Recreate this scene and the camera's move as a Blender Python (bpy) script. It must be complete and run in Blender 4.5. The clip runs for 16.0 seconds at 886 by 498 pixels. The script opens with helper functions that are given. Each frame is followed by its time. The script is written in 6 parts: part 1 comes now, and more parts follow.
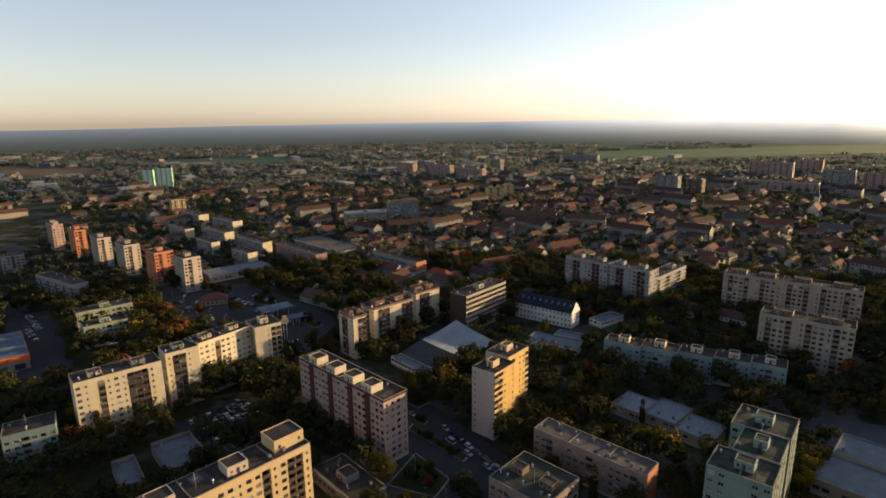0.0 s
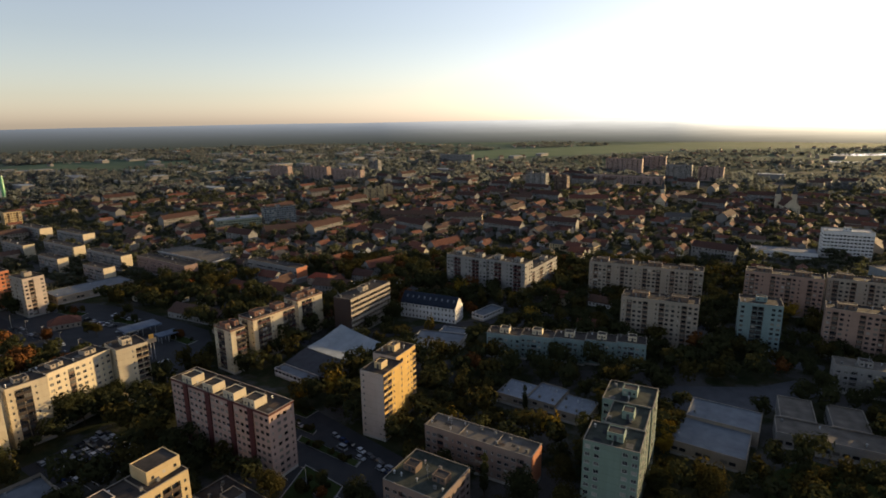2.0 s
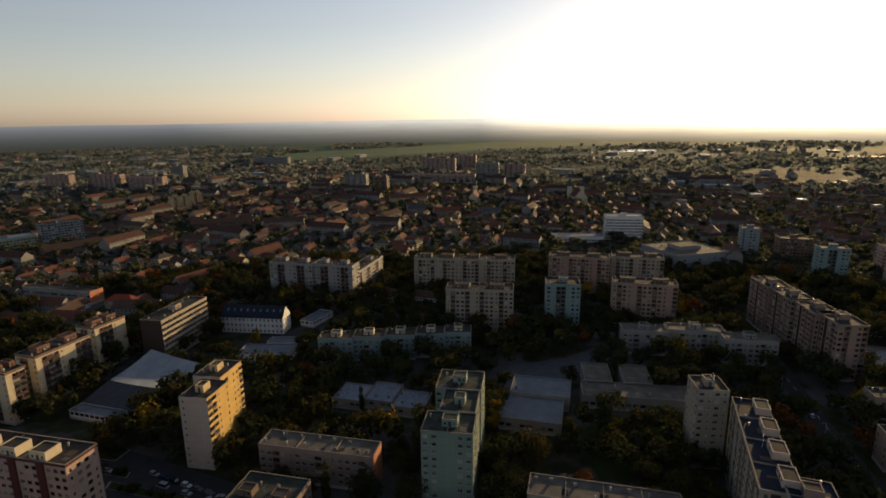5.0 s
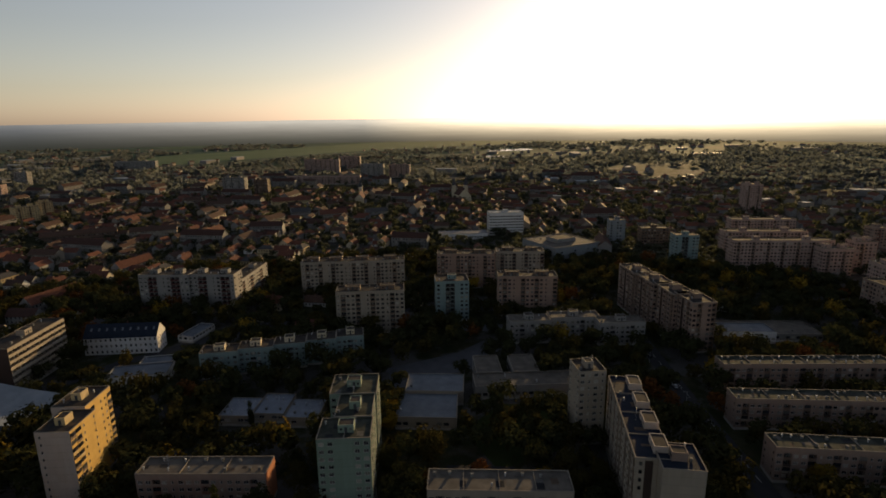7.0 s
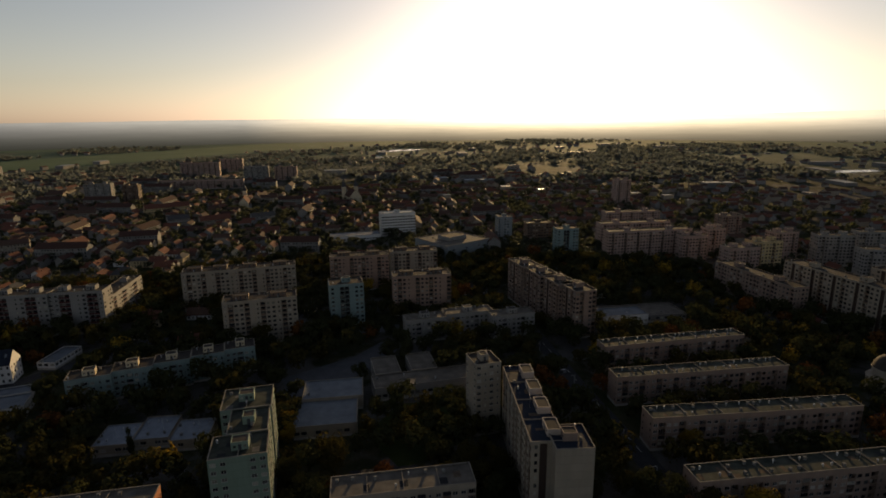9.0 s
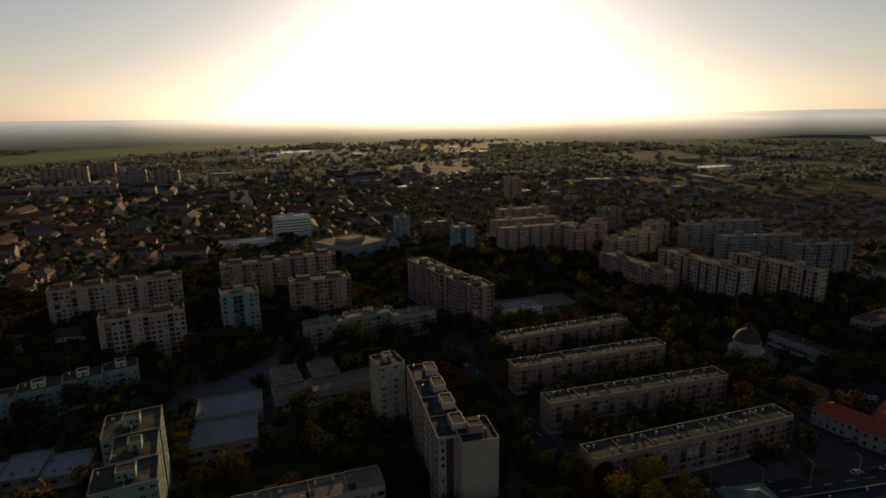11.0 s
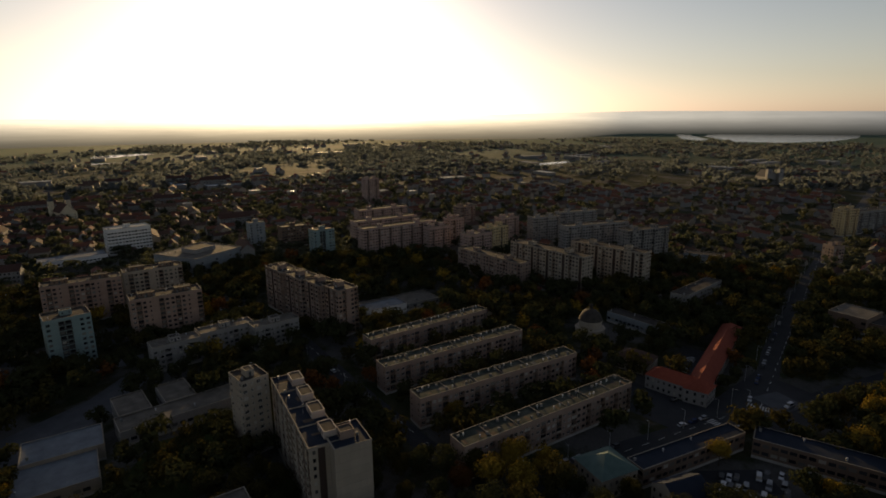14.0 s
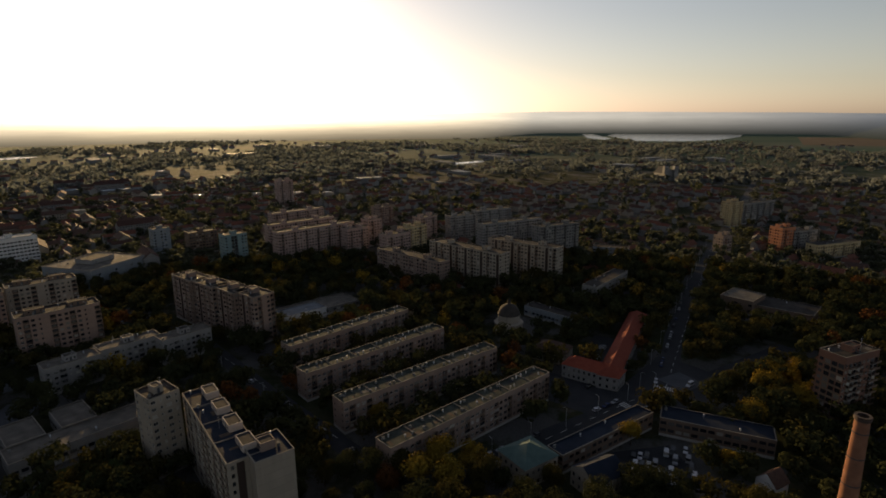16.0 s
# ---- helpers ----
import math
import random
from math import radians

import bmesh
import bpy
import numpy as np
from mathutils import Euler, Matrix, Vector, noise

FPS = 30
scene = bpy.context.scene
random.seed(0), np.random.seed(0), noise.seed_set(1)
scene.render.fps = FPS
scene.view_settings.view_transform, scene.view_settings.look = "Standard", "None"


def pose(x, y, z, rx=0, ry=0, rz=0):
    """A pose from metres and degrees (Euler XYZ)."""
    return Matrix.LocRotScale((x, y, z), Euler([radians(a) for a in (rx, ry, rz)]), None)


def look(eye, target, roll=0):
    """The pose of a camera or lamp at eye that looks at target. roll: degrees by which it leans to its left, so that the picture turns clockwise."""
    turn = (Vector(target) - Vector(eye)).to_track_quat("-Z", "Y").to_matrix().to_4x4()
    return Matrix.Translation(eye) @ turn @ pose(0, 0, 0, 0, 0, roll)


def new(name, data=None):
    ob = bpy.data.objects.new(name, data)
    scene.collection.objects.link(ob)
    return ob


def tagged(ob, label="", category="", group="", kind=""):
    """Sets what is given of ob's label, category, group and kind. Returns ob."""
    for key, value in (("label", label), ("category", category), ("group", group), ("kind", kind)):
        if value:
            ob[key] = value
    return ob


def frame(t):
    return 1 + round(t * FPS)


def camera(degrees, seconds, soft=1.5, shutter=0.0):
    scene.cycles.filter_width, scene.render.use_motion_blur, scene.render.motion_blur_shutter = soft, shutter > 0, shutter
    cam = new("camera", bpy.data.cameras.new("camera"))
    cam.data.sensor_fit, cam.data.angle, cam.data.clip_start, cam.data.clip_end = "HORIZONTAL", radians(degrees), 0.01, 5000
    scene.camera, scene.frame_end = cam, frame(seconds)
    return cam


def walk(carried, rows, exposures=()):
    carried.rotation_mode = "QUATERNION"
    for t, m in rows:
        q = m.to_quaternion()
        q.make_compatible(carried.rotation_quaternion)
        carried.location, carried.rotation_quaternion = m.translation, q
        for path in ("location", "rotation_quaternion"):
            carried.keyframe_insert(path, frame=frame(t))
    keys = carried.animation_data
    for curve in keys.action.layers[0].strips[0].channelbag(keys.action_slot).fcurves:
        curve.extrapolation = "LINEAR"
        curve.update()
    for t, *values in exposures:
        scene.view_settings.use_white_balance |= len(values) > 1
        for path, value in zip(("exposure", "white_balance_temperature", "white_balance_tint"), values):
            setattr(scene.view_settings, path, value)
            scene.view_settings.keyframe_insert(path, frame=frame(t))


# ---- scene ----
# ---- camera: a drone hovering at 130 m, turning to its right ----
cam = camera(77.54, 16.0, soft=1.75)
PATH = [
    (0.0, pose(0, 0, 130, 76.95, 0.61, -0.09)),
    (0.5, pose(0, 0, 130, 76.94, 0.64, -3.23)),
    (1.0, pose(0, 0, 130, 76.92, 0.66, -6.37)),
    (1.5, pose(0, 0, 130, 76.91, 0.67, -9.50)),
    (2.0, pose(0, 0, 130, 76.90, 0.68, -12.62)),
    (2.5, pose(0, 0, 130, 76.88, 0.69, -15.74)),
    (3.0, pose(0, 0, 130, 76.87, 0.69, -18.84)),
    (3.5, pose(0, 0, 130, 76.85, 0.69, -21.92)),
    (4.0, pose(0, 0, 130, 76.84, 0.68, -24.99)),
    (6.5, pose(0, 0, 130, 76.77, 0.62, -39.98)),
    (7.0, pose(0, 0, 130, 76.75, 0.61, -42.89)),
    (7.5, pose(0, 0, 130, 76.74, 0.60, -45.77)),
    (8.0, pose(0, 0, 130, 76.72, 0.59, -48.62)),
    (8.5, pose(0, 0, 130, 76.71, 0.57, -51.44)),
    (9.0, pose(0, 0, 130, 76.69, 0.56, -54.22)),
    (11.5, pose(0, 0, 130, 76.63, 0.50, -67.54)),
    (12.0, pose(0, 0, 130, 76.61, 0.49, -70.08)),
    (12.5, pose(0, 0, 130, 76.60, 0.48, -72.56)),
    (13.0, pose(0, 0, 130, 76.59, 0.47, -74.98)),
    (13.5, pose(0, 0, 130, 76.58, 0.45, -77.35)),
    (14.0, pose(0, 0, 130, 76.57, 0.44, -79.65)),
    (14.5, pose(0, 0, 130, 76.55, 0.42, -81.89)),
    (15.0, pose(0, 0, 130, 76.54, 0.40, -84.07)),
    (15.5, pose(0, 0, 130, 76.53, 0.37, -86.19)),
    (16.0, pose(0, 0, 130, 76.52, 0.34, -88.24)),
]
EXPOSURES = [(0.0, 1.35, 6200, 12.5), (4.0, 0.84, 6350, 12), (8.0, 0.17, 6800, 12), (12.0, -0.06, 6800, 11), (16.0, 0.32, 6750, 12.5)]
walk(cam, PATH, EXPOSURES)

# ---- low evening sun, clear hazy sky ----
SUN_AZ, SUN_EL = 66.0, 7.2          # degrees clockwise from +y, above the horizon
world = bpy.data.worlds.new("evening_sky")
scene.world = world
world.use_nodes = True
wn = world.node_tree.nodes
sky = wn.new("ShaderNodeTexSky")
sky.sky_type, sky.sun_disc = "NISHITA", False
sky.sun_elevation, sky.sun_rotation = radians(SUN_EL), radians(SUN_AZ)
sky.altitude, sky.air_density, sky.dust_density, sky.ozone_density = 100, 1.0, 0.7, 1.5
wn["Background"].inputs["Strength"].default_value = 0.105
haze = wn.new("ShaderNodeHueSaturation")     # the evening mist pales the sky
haze.inputs["Saturation"].default_value = 0.62
world.node_tree.links.new(sky.outputs["Color"], haze.inputs["Color"])
cool = wn.new("ShaderNodeMix")
cool.data_type, cool.blend_type = "RGBA", "MULTIPLY"
cool.inputs[0].default_value, cool.inputs[7].default_value = 1.0, (1.03, 0.975, 1.01, 1)
world.node_tree.links.new(haze.outputs["Color"], cool.inputs[6])
world.node_tree.links.new(cool.outputs[2], wn["Background"].inputs["Color"])
sun_data = bpy.data.lights.new("sun", "SUN")
sun_data.energy, sun_data.angle, sun_data.color = 5.0, radians(0.6), (1.0, 0.68, 0.31)
sun = new("sun", sun_data)
_a, _e = radians(SUN_AZ), radians(SUN_EL)
SUN_WAY = Vector((math.sin(_a) * math.cos(_e), math.cos(_a) * math.cos(_e), math.sin(_e)))
sun.matrix_world = look(SUN_WAY * 900, (0, 0, 0))

# ---- materials ----
MATS = {}


def nodes_of(name):
    m = bpy.data.materials.new(name)
    m.use_nodes = True
    nt = m.node_tree
    return m, nt, nt.nodes["Principled BSDF"]


def noise_of(nt, scale, detail=4.0, coord="Object", rough=0.6, stretch=None):
    tc = nt.nodes.new("ShaderNodeTexCoord")
    n = nt.nodes.new("ShaderNodeTexNoise")
    n.inputs["Scale"].default_value, n.inputs["Detail"].default_value = scale, detail
    n.inputs["Roughness"].default_value = rough
    if stretch:
        mp = nt.nodes.new("ShaderNodeMapping")
        mp.inputs["Scale"].default_value = stretch
        nt.links.new(tc.outputs[coord], mp.inputs["Vector"])
        nt.links.new(mp.outputs["Vector"], n.inputs["Vector"])
    else:
        nt.links.new(tc.outputs[coord], n.inputs["Vector"])
    return n.outputs["Fac"]


def ramp_of(nt, fac, stops):
    r = nt.nodes.new("ShaderNodeValToRGB")
    el = r.color_ramp.elements
    while len(el) < len(stops):
        el.new(0.5)
    for e, (p, c) in zip(el, stops):
        e.position, e.color = p, (*c, 1)
    nt.links.new(fac, r.inputs["Fac"])
    return r.outputs["Color"]


def mix_of(nt, fac, a, b, mode="MIX"):
    m = nt.nodes.new("ShaderNodeMix")
    m.data_type, m.blend_type = "RGBA", mode
    for key, v in ((0, fac), (6, a), (7, b)):
        if isinstance(v, (int, float)):
            m.inputs[key].default_value = v
        elif isinstance(v, tuple):
            m.inputs[key].default_value = (*v, 1)
        else:
            nt.links.new(v, m.inputs[key])
    return m.outputs[2]


def math_of(nt, op, a, b=0.0, c=0.0):
    m = nt.nodes.new("ShaderNodeMath")
    m.operation = op
    for i, v in enumerate((a, b, c)):
        if isinstance(v, (int, float)):
            m.inputs[i].default_value = v
        else:
            nt.links.new(v, m.inputs[i])
    return m.outputs[0]


def bump_of(nt, height, bsdf, strength=0.3, distance=0.05):
    b = nt.nodes.new("ShaderNodeBump")
    b.inputs["Strength"].default_value, b.inputs["Distance"].default_value = strength, distance
    nt.links.new(height, b.inputs["Height"])
    nt.links.new(b.outputs["Normal"], bsdf.inputs["Normal"])


def scaled(c, k):
    return tuple(min(1.0, v * k) for v in c)


def plaster(name, c, joints=2.8, rough=0.85):
    """Painted concrete panels: rain streaks, patches, fine grain and the horizontal joints between storeys."""
    if name in MATS:
        return MATS[name]
    m, nt, p = nodes_of(name)
    streak = noise_of(nt, 0.6, 5, stretch=(0.9, 0.9, 0.14))
    patch = noise_of(nt, 0.09, 3)
    grain = noise_of(nt, 6.0, 4)
    col = ramp_of(nt, streak, [(0.25, scaled(c, 0.86)), (0.55, c), (0.8, scaled(c, 1.05))])
    col = mix_of(nt, math_of(nt, "MULTIPLY", patch, 0.35), col, scaled((c[0] * .9, c[1] * .86, c[2] * .8), 0.8))
    col = mix_of(nt, math_of(nt, "MULTIPLY", grain, 0.22), col, scaled(c, 0.6))
    if joints:
        cell = nt.nodes.new("ShaderNodeVectorMath")
        cell.operation = "SNAP"
        cell.inputs[1].default_value = (3.3, 3.3, joints)
        shift = nt.nodes.new("ShaderNodeVectorMath")
        shift.inputs[1].default_value = (1.65, 1.65, 0)
        tc0 = nt.nodes.new("ShaderNodeTexCoord")
        nt.links.new(tc0.outputs["Object"], shift.inputs[0])
        nt.links.new(shift.outputs[0], cell.inputs[0])
        wn_ = nt.nodes.new("ShaderNodeTexWhiteNoise")
        nt.links.new(cell.outputs[0], wn_.inputs["Vector"])
        col = mix_of(nt, math_of(nt, "MULTIPLY", wn_.outputs["Value"], 0.30), col, scaled((c[0], c[1] * .95, c[2] * .9), 0.62))
        tc = nt.nodes.new("ShaderNodeTexCoord")
        sp = nt.nodes.new("ShaderNodeSeparateXYZ")
        nt.links.new(tc.outputs["Object"], sp.inputs[0])
        f = math_of(nt, "FRACT", math_of(nt, "DIVIDE", sp.outputs["Z"], joints))
        line = math_of(nt, "LESS_THAN", f, 0.035)
        col = mix_of(nt, math_of(nt, "MULTIPLY", line, 0.45), col, scaled(c, 0.35))
    nt.links.new(col, p.inputs["Base Color"])
    p.inputs["Roughness"].default_value = rough
    bump_of(nt, grain, p, 0.25, 0.03)
    MATS[name] = m
    return m


def rough_mat(name, c, c2, scale=0.5, rough=0.9, metal=0.0, fine=8.0, gloss=0.06):
    if name in MATS:
        return MATS[name]
    m, nt, p = nodes_of(name)
    big, small = noise_of(nt, scale, 5), noise_of(nt, fine, 4)
    col = ramp_of(nt, big, [(0.3, c), (0.7, c2)])
    col = mix_of(nt, math_of(nt, "MULTIPLY", small, 0.3), col, scaled(c, 0.55))
    nt.links.new(col, p.inputs["Base Color"])
    p.inputs["Roughness"].default_value, p.inputs["Metallic"].default_value = rough, metal
    p.inputs["Specular IOR Level"].default_value = gloss
    bump_of(nt, small, p, 0.3, 0.04)
    MATS[name] = m
    return m


def tile_roof(name, c, c2):
    """Clay tiles: courses along the slope, patchy ages, each house of a slightly different tone."""
    m, nt, p = nodes_of(name)
    big, small = noise_of(nt, 0.5, 4), noise_of(nt, 5.0, 3)
    col = ramp_of(nt, big, [(0.3, c), (0.7, c2)])
    info = nt.nodes.new("ShaderNodeObjectInfo")
    col = mix_of(nt, math_of(nt, "MULTIPLY", info.outputs["Random"], 0.6), col, scaled((c2[0] * .7, c2[1] * .8, c2[2]), 0.7))
    col = mix_of(nt, math_of(nt, "MULTIPLY", small, 0.4), col, scaled(c, 0.4))
    tc = nt.nodes.new("ShaderNodeTexCoord")
    w = nt.nodes.new("ShaderNodeTexWave")
    w.bands_direction = "Z"
    w.inputs["Scale"].default_value = 1.2
    nt.links.new(tc.outputs["Object"], w.inputs["Vector"])
    nt.links.new(col, p.inputs["Base Color"])
    p.inputs["Roughness"].default_value, p.inputs["Specular IOR Level"].default_value = 0.95, 0.1
    bump_of(nt, w.outputs["Fac"], p, 0.5, 0.06)
    return m


def leaf_mat(name, a, b, c, dry=0.0, thin=0.06, gloss=0.0, sheen=0.0):
    m, nt, p = nodes_of(name)
    geo = nt.nodes.new("ShaderNodeNewGeometry")
    info = nt.nodes.new("ShaderNodeObjectInfo")
    col = ramp_of(nt, geo.outputs["Random Per Island"], [(0.0, a), (0.5, b), (1.0, c)])
    col = mix_of(nt, math_of(nt, "MULTIPLY", info.outputs["Random"], 0.55), col, scaled(b, 0.55))
    big = noise_of(nt, 0.035, 3, "Object")
    col = mix_of(nt, math_of(nt, "MULTIPLY", big, 0.5), col, (b[0] * 1.3 + dry, b[1] * 0.95 + dry * .5, b[2] * 0.7))
    nt.links.new(col, p.inputs["Base Color"])
    p.inputs["Roughness"].default_value = 0.85
    p.inputs["Subsurface Weight"].default_value = 0.0
    p.inputs["Specular IOR Level"].default_value = gloss
    p.inputs["Sheen Weight"].default_value, p.inputs["Sheen Roughness"].default_value = sheen, 0.5
    tr = nt.nodes.new("ShaderNodeBsdfTranslucent")
    nt.links.new(col, tr.inputs["Color"])
    mixs = nt.nodes.new("ShaderNodeMixShader")
    mixs.inputs[0].default_value = thin
    out = nt.nodes["Material Output"]
    nt.links.new(p.outputs[0], mixs.inputs[1])
    nt.links.new(tr.outputs[0], mixs.inputs[2])
    nt.links.new(mixs.outputs[0], out.inputs["Surface"])
    return m


def glass_mat():
    """Window glass over dark rooms; some have pale curtains or blinds behind."""
    m, nt, p = nodes_of("window_glass")
    info = nt.nodes.new("ShaderNodeObjectInfo")
    geo = nt.nodes.new("ShaderNodeNewGeometry")
    r = math_of(nt, "FRACT", math_of(nt, "ADD", info.outputs["Random"], geo.outputs["Random Per Island"]))
    col = ramp_of(nt, r, [(0.0, (0.008, 0.009, 0.012)), (0.5, (0.022, 0.024, 0.028)), (0.7, (0.06, 0.06, 0.06)), (0.88, (0.16, 0.15, 0.13)), (1.0, (0.34, 0.32, 0.28))])
    nt.links.new(col, p.inputs["Base Color"])
    p.inputs["Roughness"].default_value, p.inputs["Specular IOR Level"].default_value = 0.1, 0.35
    return m


def ground_mat():
    """City ground: grass, bare earth and paved yards close by; meadows and ploughed strips further out, paled and blued
    for haze.
    """
    m, nt, p = nodes_of("ground_soil")
    a, b, c = noise_of(nt, 0.02, 5), noise_of(nt, 0.11, 5), noise_of(nt, 1.3, 5)
    grass = ramp_of(nt, b, [(0.3, (0.018, 0.023, 0.011)), (0.5, (0.028, 0.032, 0.016)), (0.7, (0.048, 0.043, 0.028))])
    paved = ramp_of(nt, c, [(0.3, (0.05, 0.05, 0.05)), (0.7, (0.085, 0.082, 0.078))])
    near = mix_of(nt, ramp_of(nt, a, [(0.50, (0, 0, 0)), (0.56, (1, 1, 1))]), grass, paved)
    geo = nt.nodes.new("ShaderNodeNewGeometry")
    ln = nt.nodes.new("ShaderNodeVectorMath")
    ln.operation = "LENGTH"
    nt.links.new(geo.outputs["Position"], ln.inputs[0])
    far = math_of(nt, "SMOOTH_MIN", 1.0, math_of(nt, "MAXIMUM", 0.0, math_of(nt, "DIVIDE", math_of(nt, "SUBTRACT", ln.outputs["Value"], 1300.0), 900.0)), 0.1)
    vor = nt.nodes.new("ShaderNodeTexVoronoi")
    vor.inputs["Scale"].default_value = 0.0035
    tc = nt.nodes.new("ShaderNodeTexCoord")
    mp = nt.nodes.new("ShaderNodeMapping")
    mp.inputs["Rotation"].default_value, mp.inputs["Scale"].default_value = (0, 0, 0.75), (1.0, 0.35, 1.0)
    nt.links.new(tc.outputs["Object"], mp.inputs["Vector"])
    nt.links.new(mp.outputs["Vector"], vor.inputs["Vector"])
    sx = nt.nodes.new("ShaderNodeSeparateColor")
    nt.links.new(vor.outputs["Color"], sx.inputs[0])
    # field tones with some haze mixed into the colour
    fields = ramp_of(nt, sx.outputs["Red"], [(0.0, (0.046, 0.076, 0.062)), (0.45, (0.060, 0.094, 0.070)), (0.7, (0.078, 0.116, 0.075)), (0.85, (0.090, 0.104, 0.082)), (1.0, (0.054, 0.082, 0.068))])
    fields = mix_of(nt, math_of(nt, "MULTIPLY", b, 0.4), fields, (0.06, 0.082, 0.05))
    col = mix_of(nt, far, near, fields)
    nt.links.new(col, p.inputs["Base Color"])
    p.inputs["Roughness"].default_value, p.inputs["Specular IOR Level"].default_value = 1.0, 0.015
    bump_of(nt, c, p, 0.4, 0.15)
    return m


def asphalt_mat(name, v):
    if name in MATS:
        return MATS[name]
    m, nt, p = nodes_of(name)
    a, b = noise_of(nt, 0.15, 5), noise_of(nt, 3.0, 4)
    col = ramp_of(nt, a, [(0.3, (v * .70, v * .77, v * .92)), (0.7, (v * 1.18, v * 1.27, v * 1.42))])
    col = mix_of(nt, math_of(nt, "MULTIPLY", b, 0.35), col, (v * .5, v * .5, v * .5))
    nt.links.new(col, p.inputs["Base Color"])
    p.inputs["Roughness"].default_value, p.inputs["Specular IOR Level"].default_value = 0.9, 0.2
    bump_of(nt, b, p, 0.2, 0.02)
    MATS[name] = m
    return m


def water_mat():
    m, nt, p = nodes_of("lake_water")
    p.inputs["Base Color"].default_value = (0.02, 0.03, 0.035, 1)
    p.inputs["Roughness"].default_value = 0.14
    bump_of(nt, noise_of(nt, 0.4, 4), p, 1.0, 0.25)
    return m


GLASS = glass_mat()
FRAME_WHITE = rough_mat("window_frame_paint", (0.34, 0.33, 0.31), (0.45, 0.44, 0.42), 1.0, 0.5)
BITUMEN = rough_mat("bitumen_roof", (0.024, 0.023, 0.023), (0.070, 0.062, 0.055), 0.2)
BITUMEN_GREEN = rough_mat("mossy_bitumen_roof", (0.02, 0.026, 0.022), (0.075, 0.08, 0.066), 0.2)
GRAVEL_ROOF = rough_mat("pale_gravel_roof", (0.070, 0.065, 0.058), (0.155, 0.14, 0.12), 0.2)
FELT = [rough_mat("old_brown_felt", (0.06, 0.045, 0.034), (0.12, 0.09, 0.065), 0.4), rough_mat("black_new_felt", (0.018, 0.019, 0.022), (0.035, 0.036, 0.04), 0.4), rough_mat("grey_worn_felt", (0.075, 0.075, 0.072), (0.13, 0.125, 0.115), 0.4)]
RIB_ROOF = rough_mat("blue_grey_ribbed_roof", (0.06, 0.08, 0.12), (0.11, 0.14, 0.19), 0.2, 0.6)
NURSERY_ROOF = rough_mat("pale_blue_sheet_roof", (0.14, 0.165, 0.20), (0.22, 0.25, 0.295), 0.3, 0.75)
VENT_PAINT = rough_mat("dull_grey_vent_paint", (0.10, 0.10, 0.10), (0.2, 0.2, 0.19), 0.6, 0.8)
METAL_ROOF = rough_mat("pale_metal_roof", (0.095, 0.11, 0.13), (0.16, 0.18, 0.205), 0.2, 0.75)
WHITE_ROOF = rough_mat("white_membrane_roof", (0.17, 0.20, 0.225), (0.27, 0.30, 0.325), 0.15, 0.75)
DARK_METAL = rough_mat("dark_sheet_metal", (0.04, 0.043, 0.05), (0.065, 0.07, 0.078), 0.3, 0.75)
GALV = rough_mat("galvanised_steel", (0.3, 0.31, 0.32), (0.45, 0.46, 0.47), 0.6, 0.5, 0.4)
CONCRETE = rough_mat("weathered_concrete", (0.26, 0.25, 0.23), (0.4, 0.38, 0.35), 0.25)
WET_METAL = rough_mat("glossy_sheet_roof", (0.2, 0.2, 0.2), (0.28, 0.28, 0.28), 0.1, 0.42, 0.3, 8.0, 0.5)
COPING = rough_mat("coping_stone", (0.15, 0.135, 0.115), (0.27, 0.24, 0.20), 0.3)
BLUE_ROOF = rough_mat("blue_grey_sheet_roof", (0.014, 0.019, 0.030), (0.024, 0.031, 0.047), 0.2, 0.85)
TILE_RED = tile_roof("red_clay_tiles", (0.115, 0.048, 0.033), (0.185, 0.078, 0.050))
TILE_BRIGHT = tile_roof("new_red_tiles", (0.19, 0.042, 0.026), (0.27, 0.07, 0.04))
TILE_BROWN = tile_roof("brown_clay_tiles", (0.070, 0.043, 0.032), (0.120, 0.072, 0.052))
TILE_DARK = tile_roof("sooty_red_tiles", (0.052, 0.030, 0.025), (0.095, 0.050, 0.038))
TILE_GREY = tile_roof("grey_cement_tiles", (0.055, 0.052, 0.05), (0.105, 0.1, 0.095))
ASPHALT = asphalt_mat("asphalt", 0.028)
PAVING = asphalt_mat("concrete_paving", 0.065)
GROUND = ground_mat()
WATER = water_mat()
BARK = rough_mat("bark", (0.05, 0.035, 0.022), (0.09, 0.07, 0.05), 2.0)
LEAF_GREEN = leaf_mat("green_leaves", (0.022, 0.027, 0.013), (0.030, 0.036, 0.017), (0.041, 0.044, 0.021), thin=0.3)
LEAF_OLIVE = leaf_mat("olive_leaves", (0.028, 0.029, 0.011), (0.042, 0.040, 0.014), (0.062, 0.054, 0.019), thin=0.3)
LEAF_GOLD = leaf_mat("yellowing_leaves", (0.09, 0.068, 0.011), (0.16, 0.115, 0.018), (0.24, 0.17, 0.03))
LEAF_RUST = leaf_mat("rust_red_leaves", (0.045, 0.023, 0.010), (0.08, 0.038, 0.014), (0.12, 0.056, 0.02))
# town leaves set a little lighter than the estate's, for haze
LEAF_MID = leaf_mat("haze_lifted_foliage", (0.034, 0.043, 0.022), (0.046, 0.056, 0.029), (0.064, 0.070, 0.037), thin=0.6, gloss=0.1, sheen=0.25)
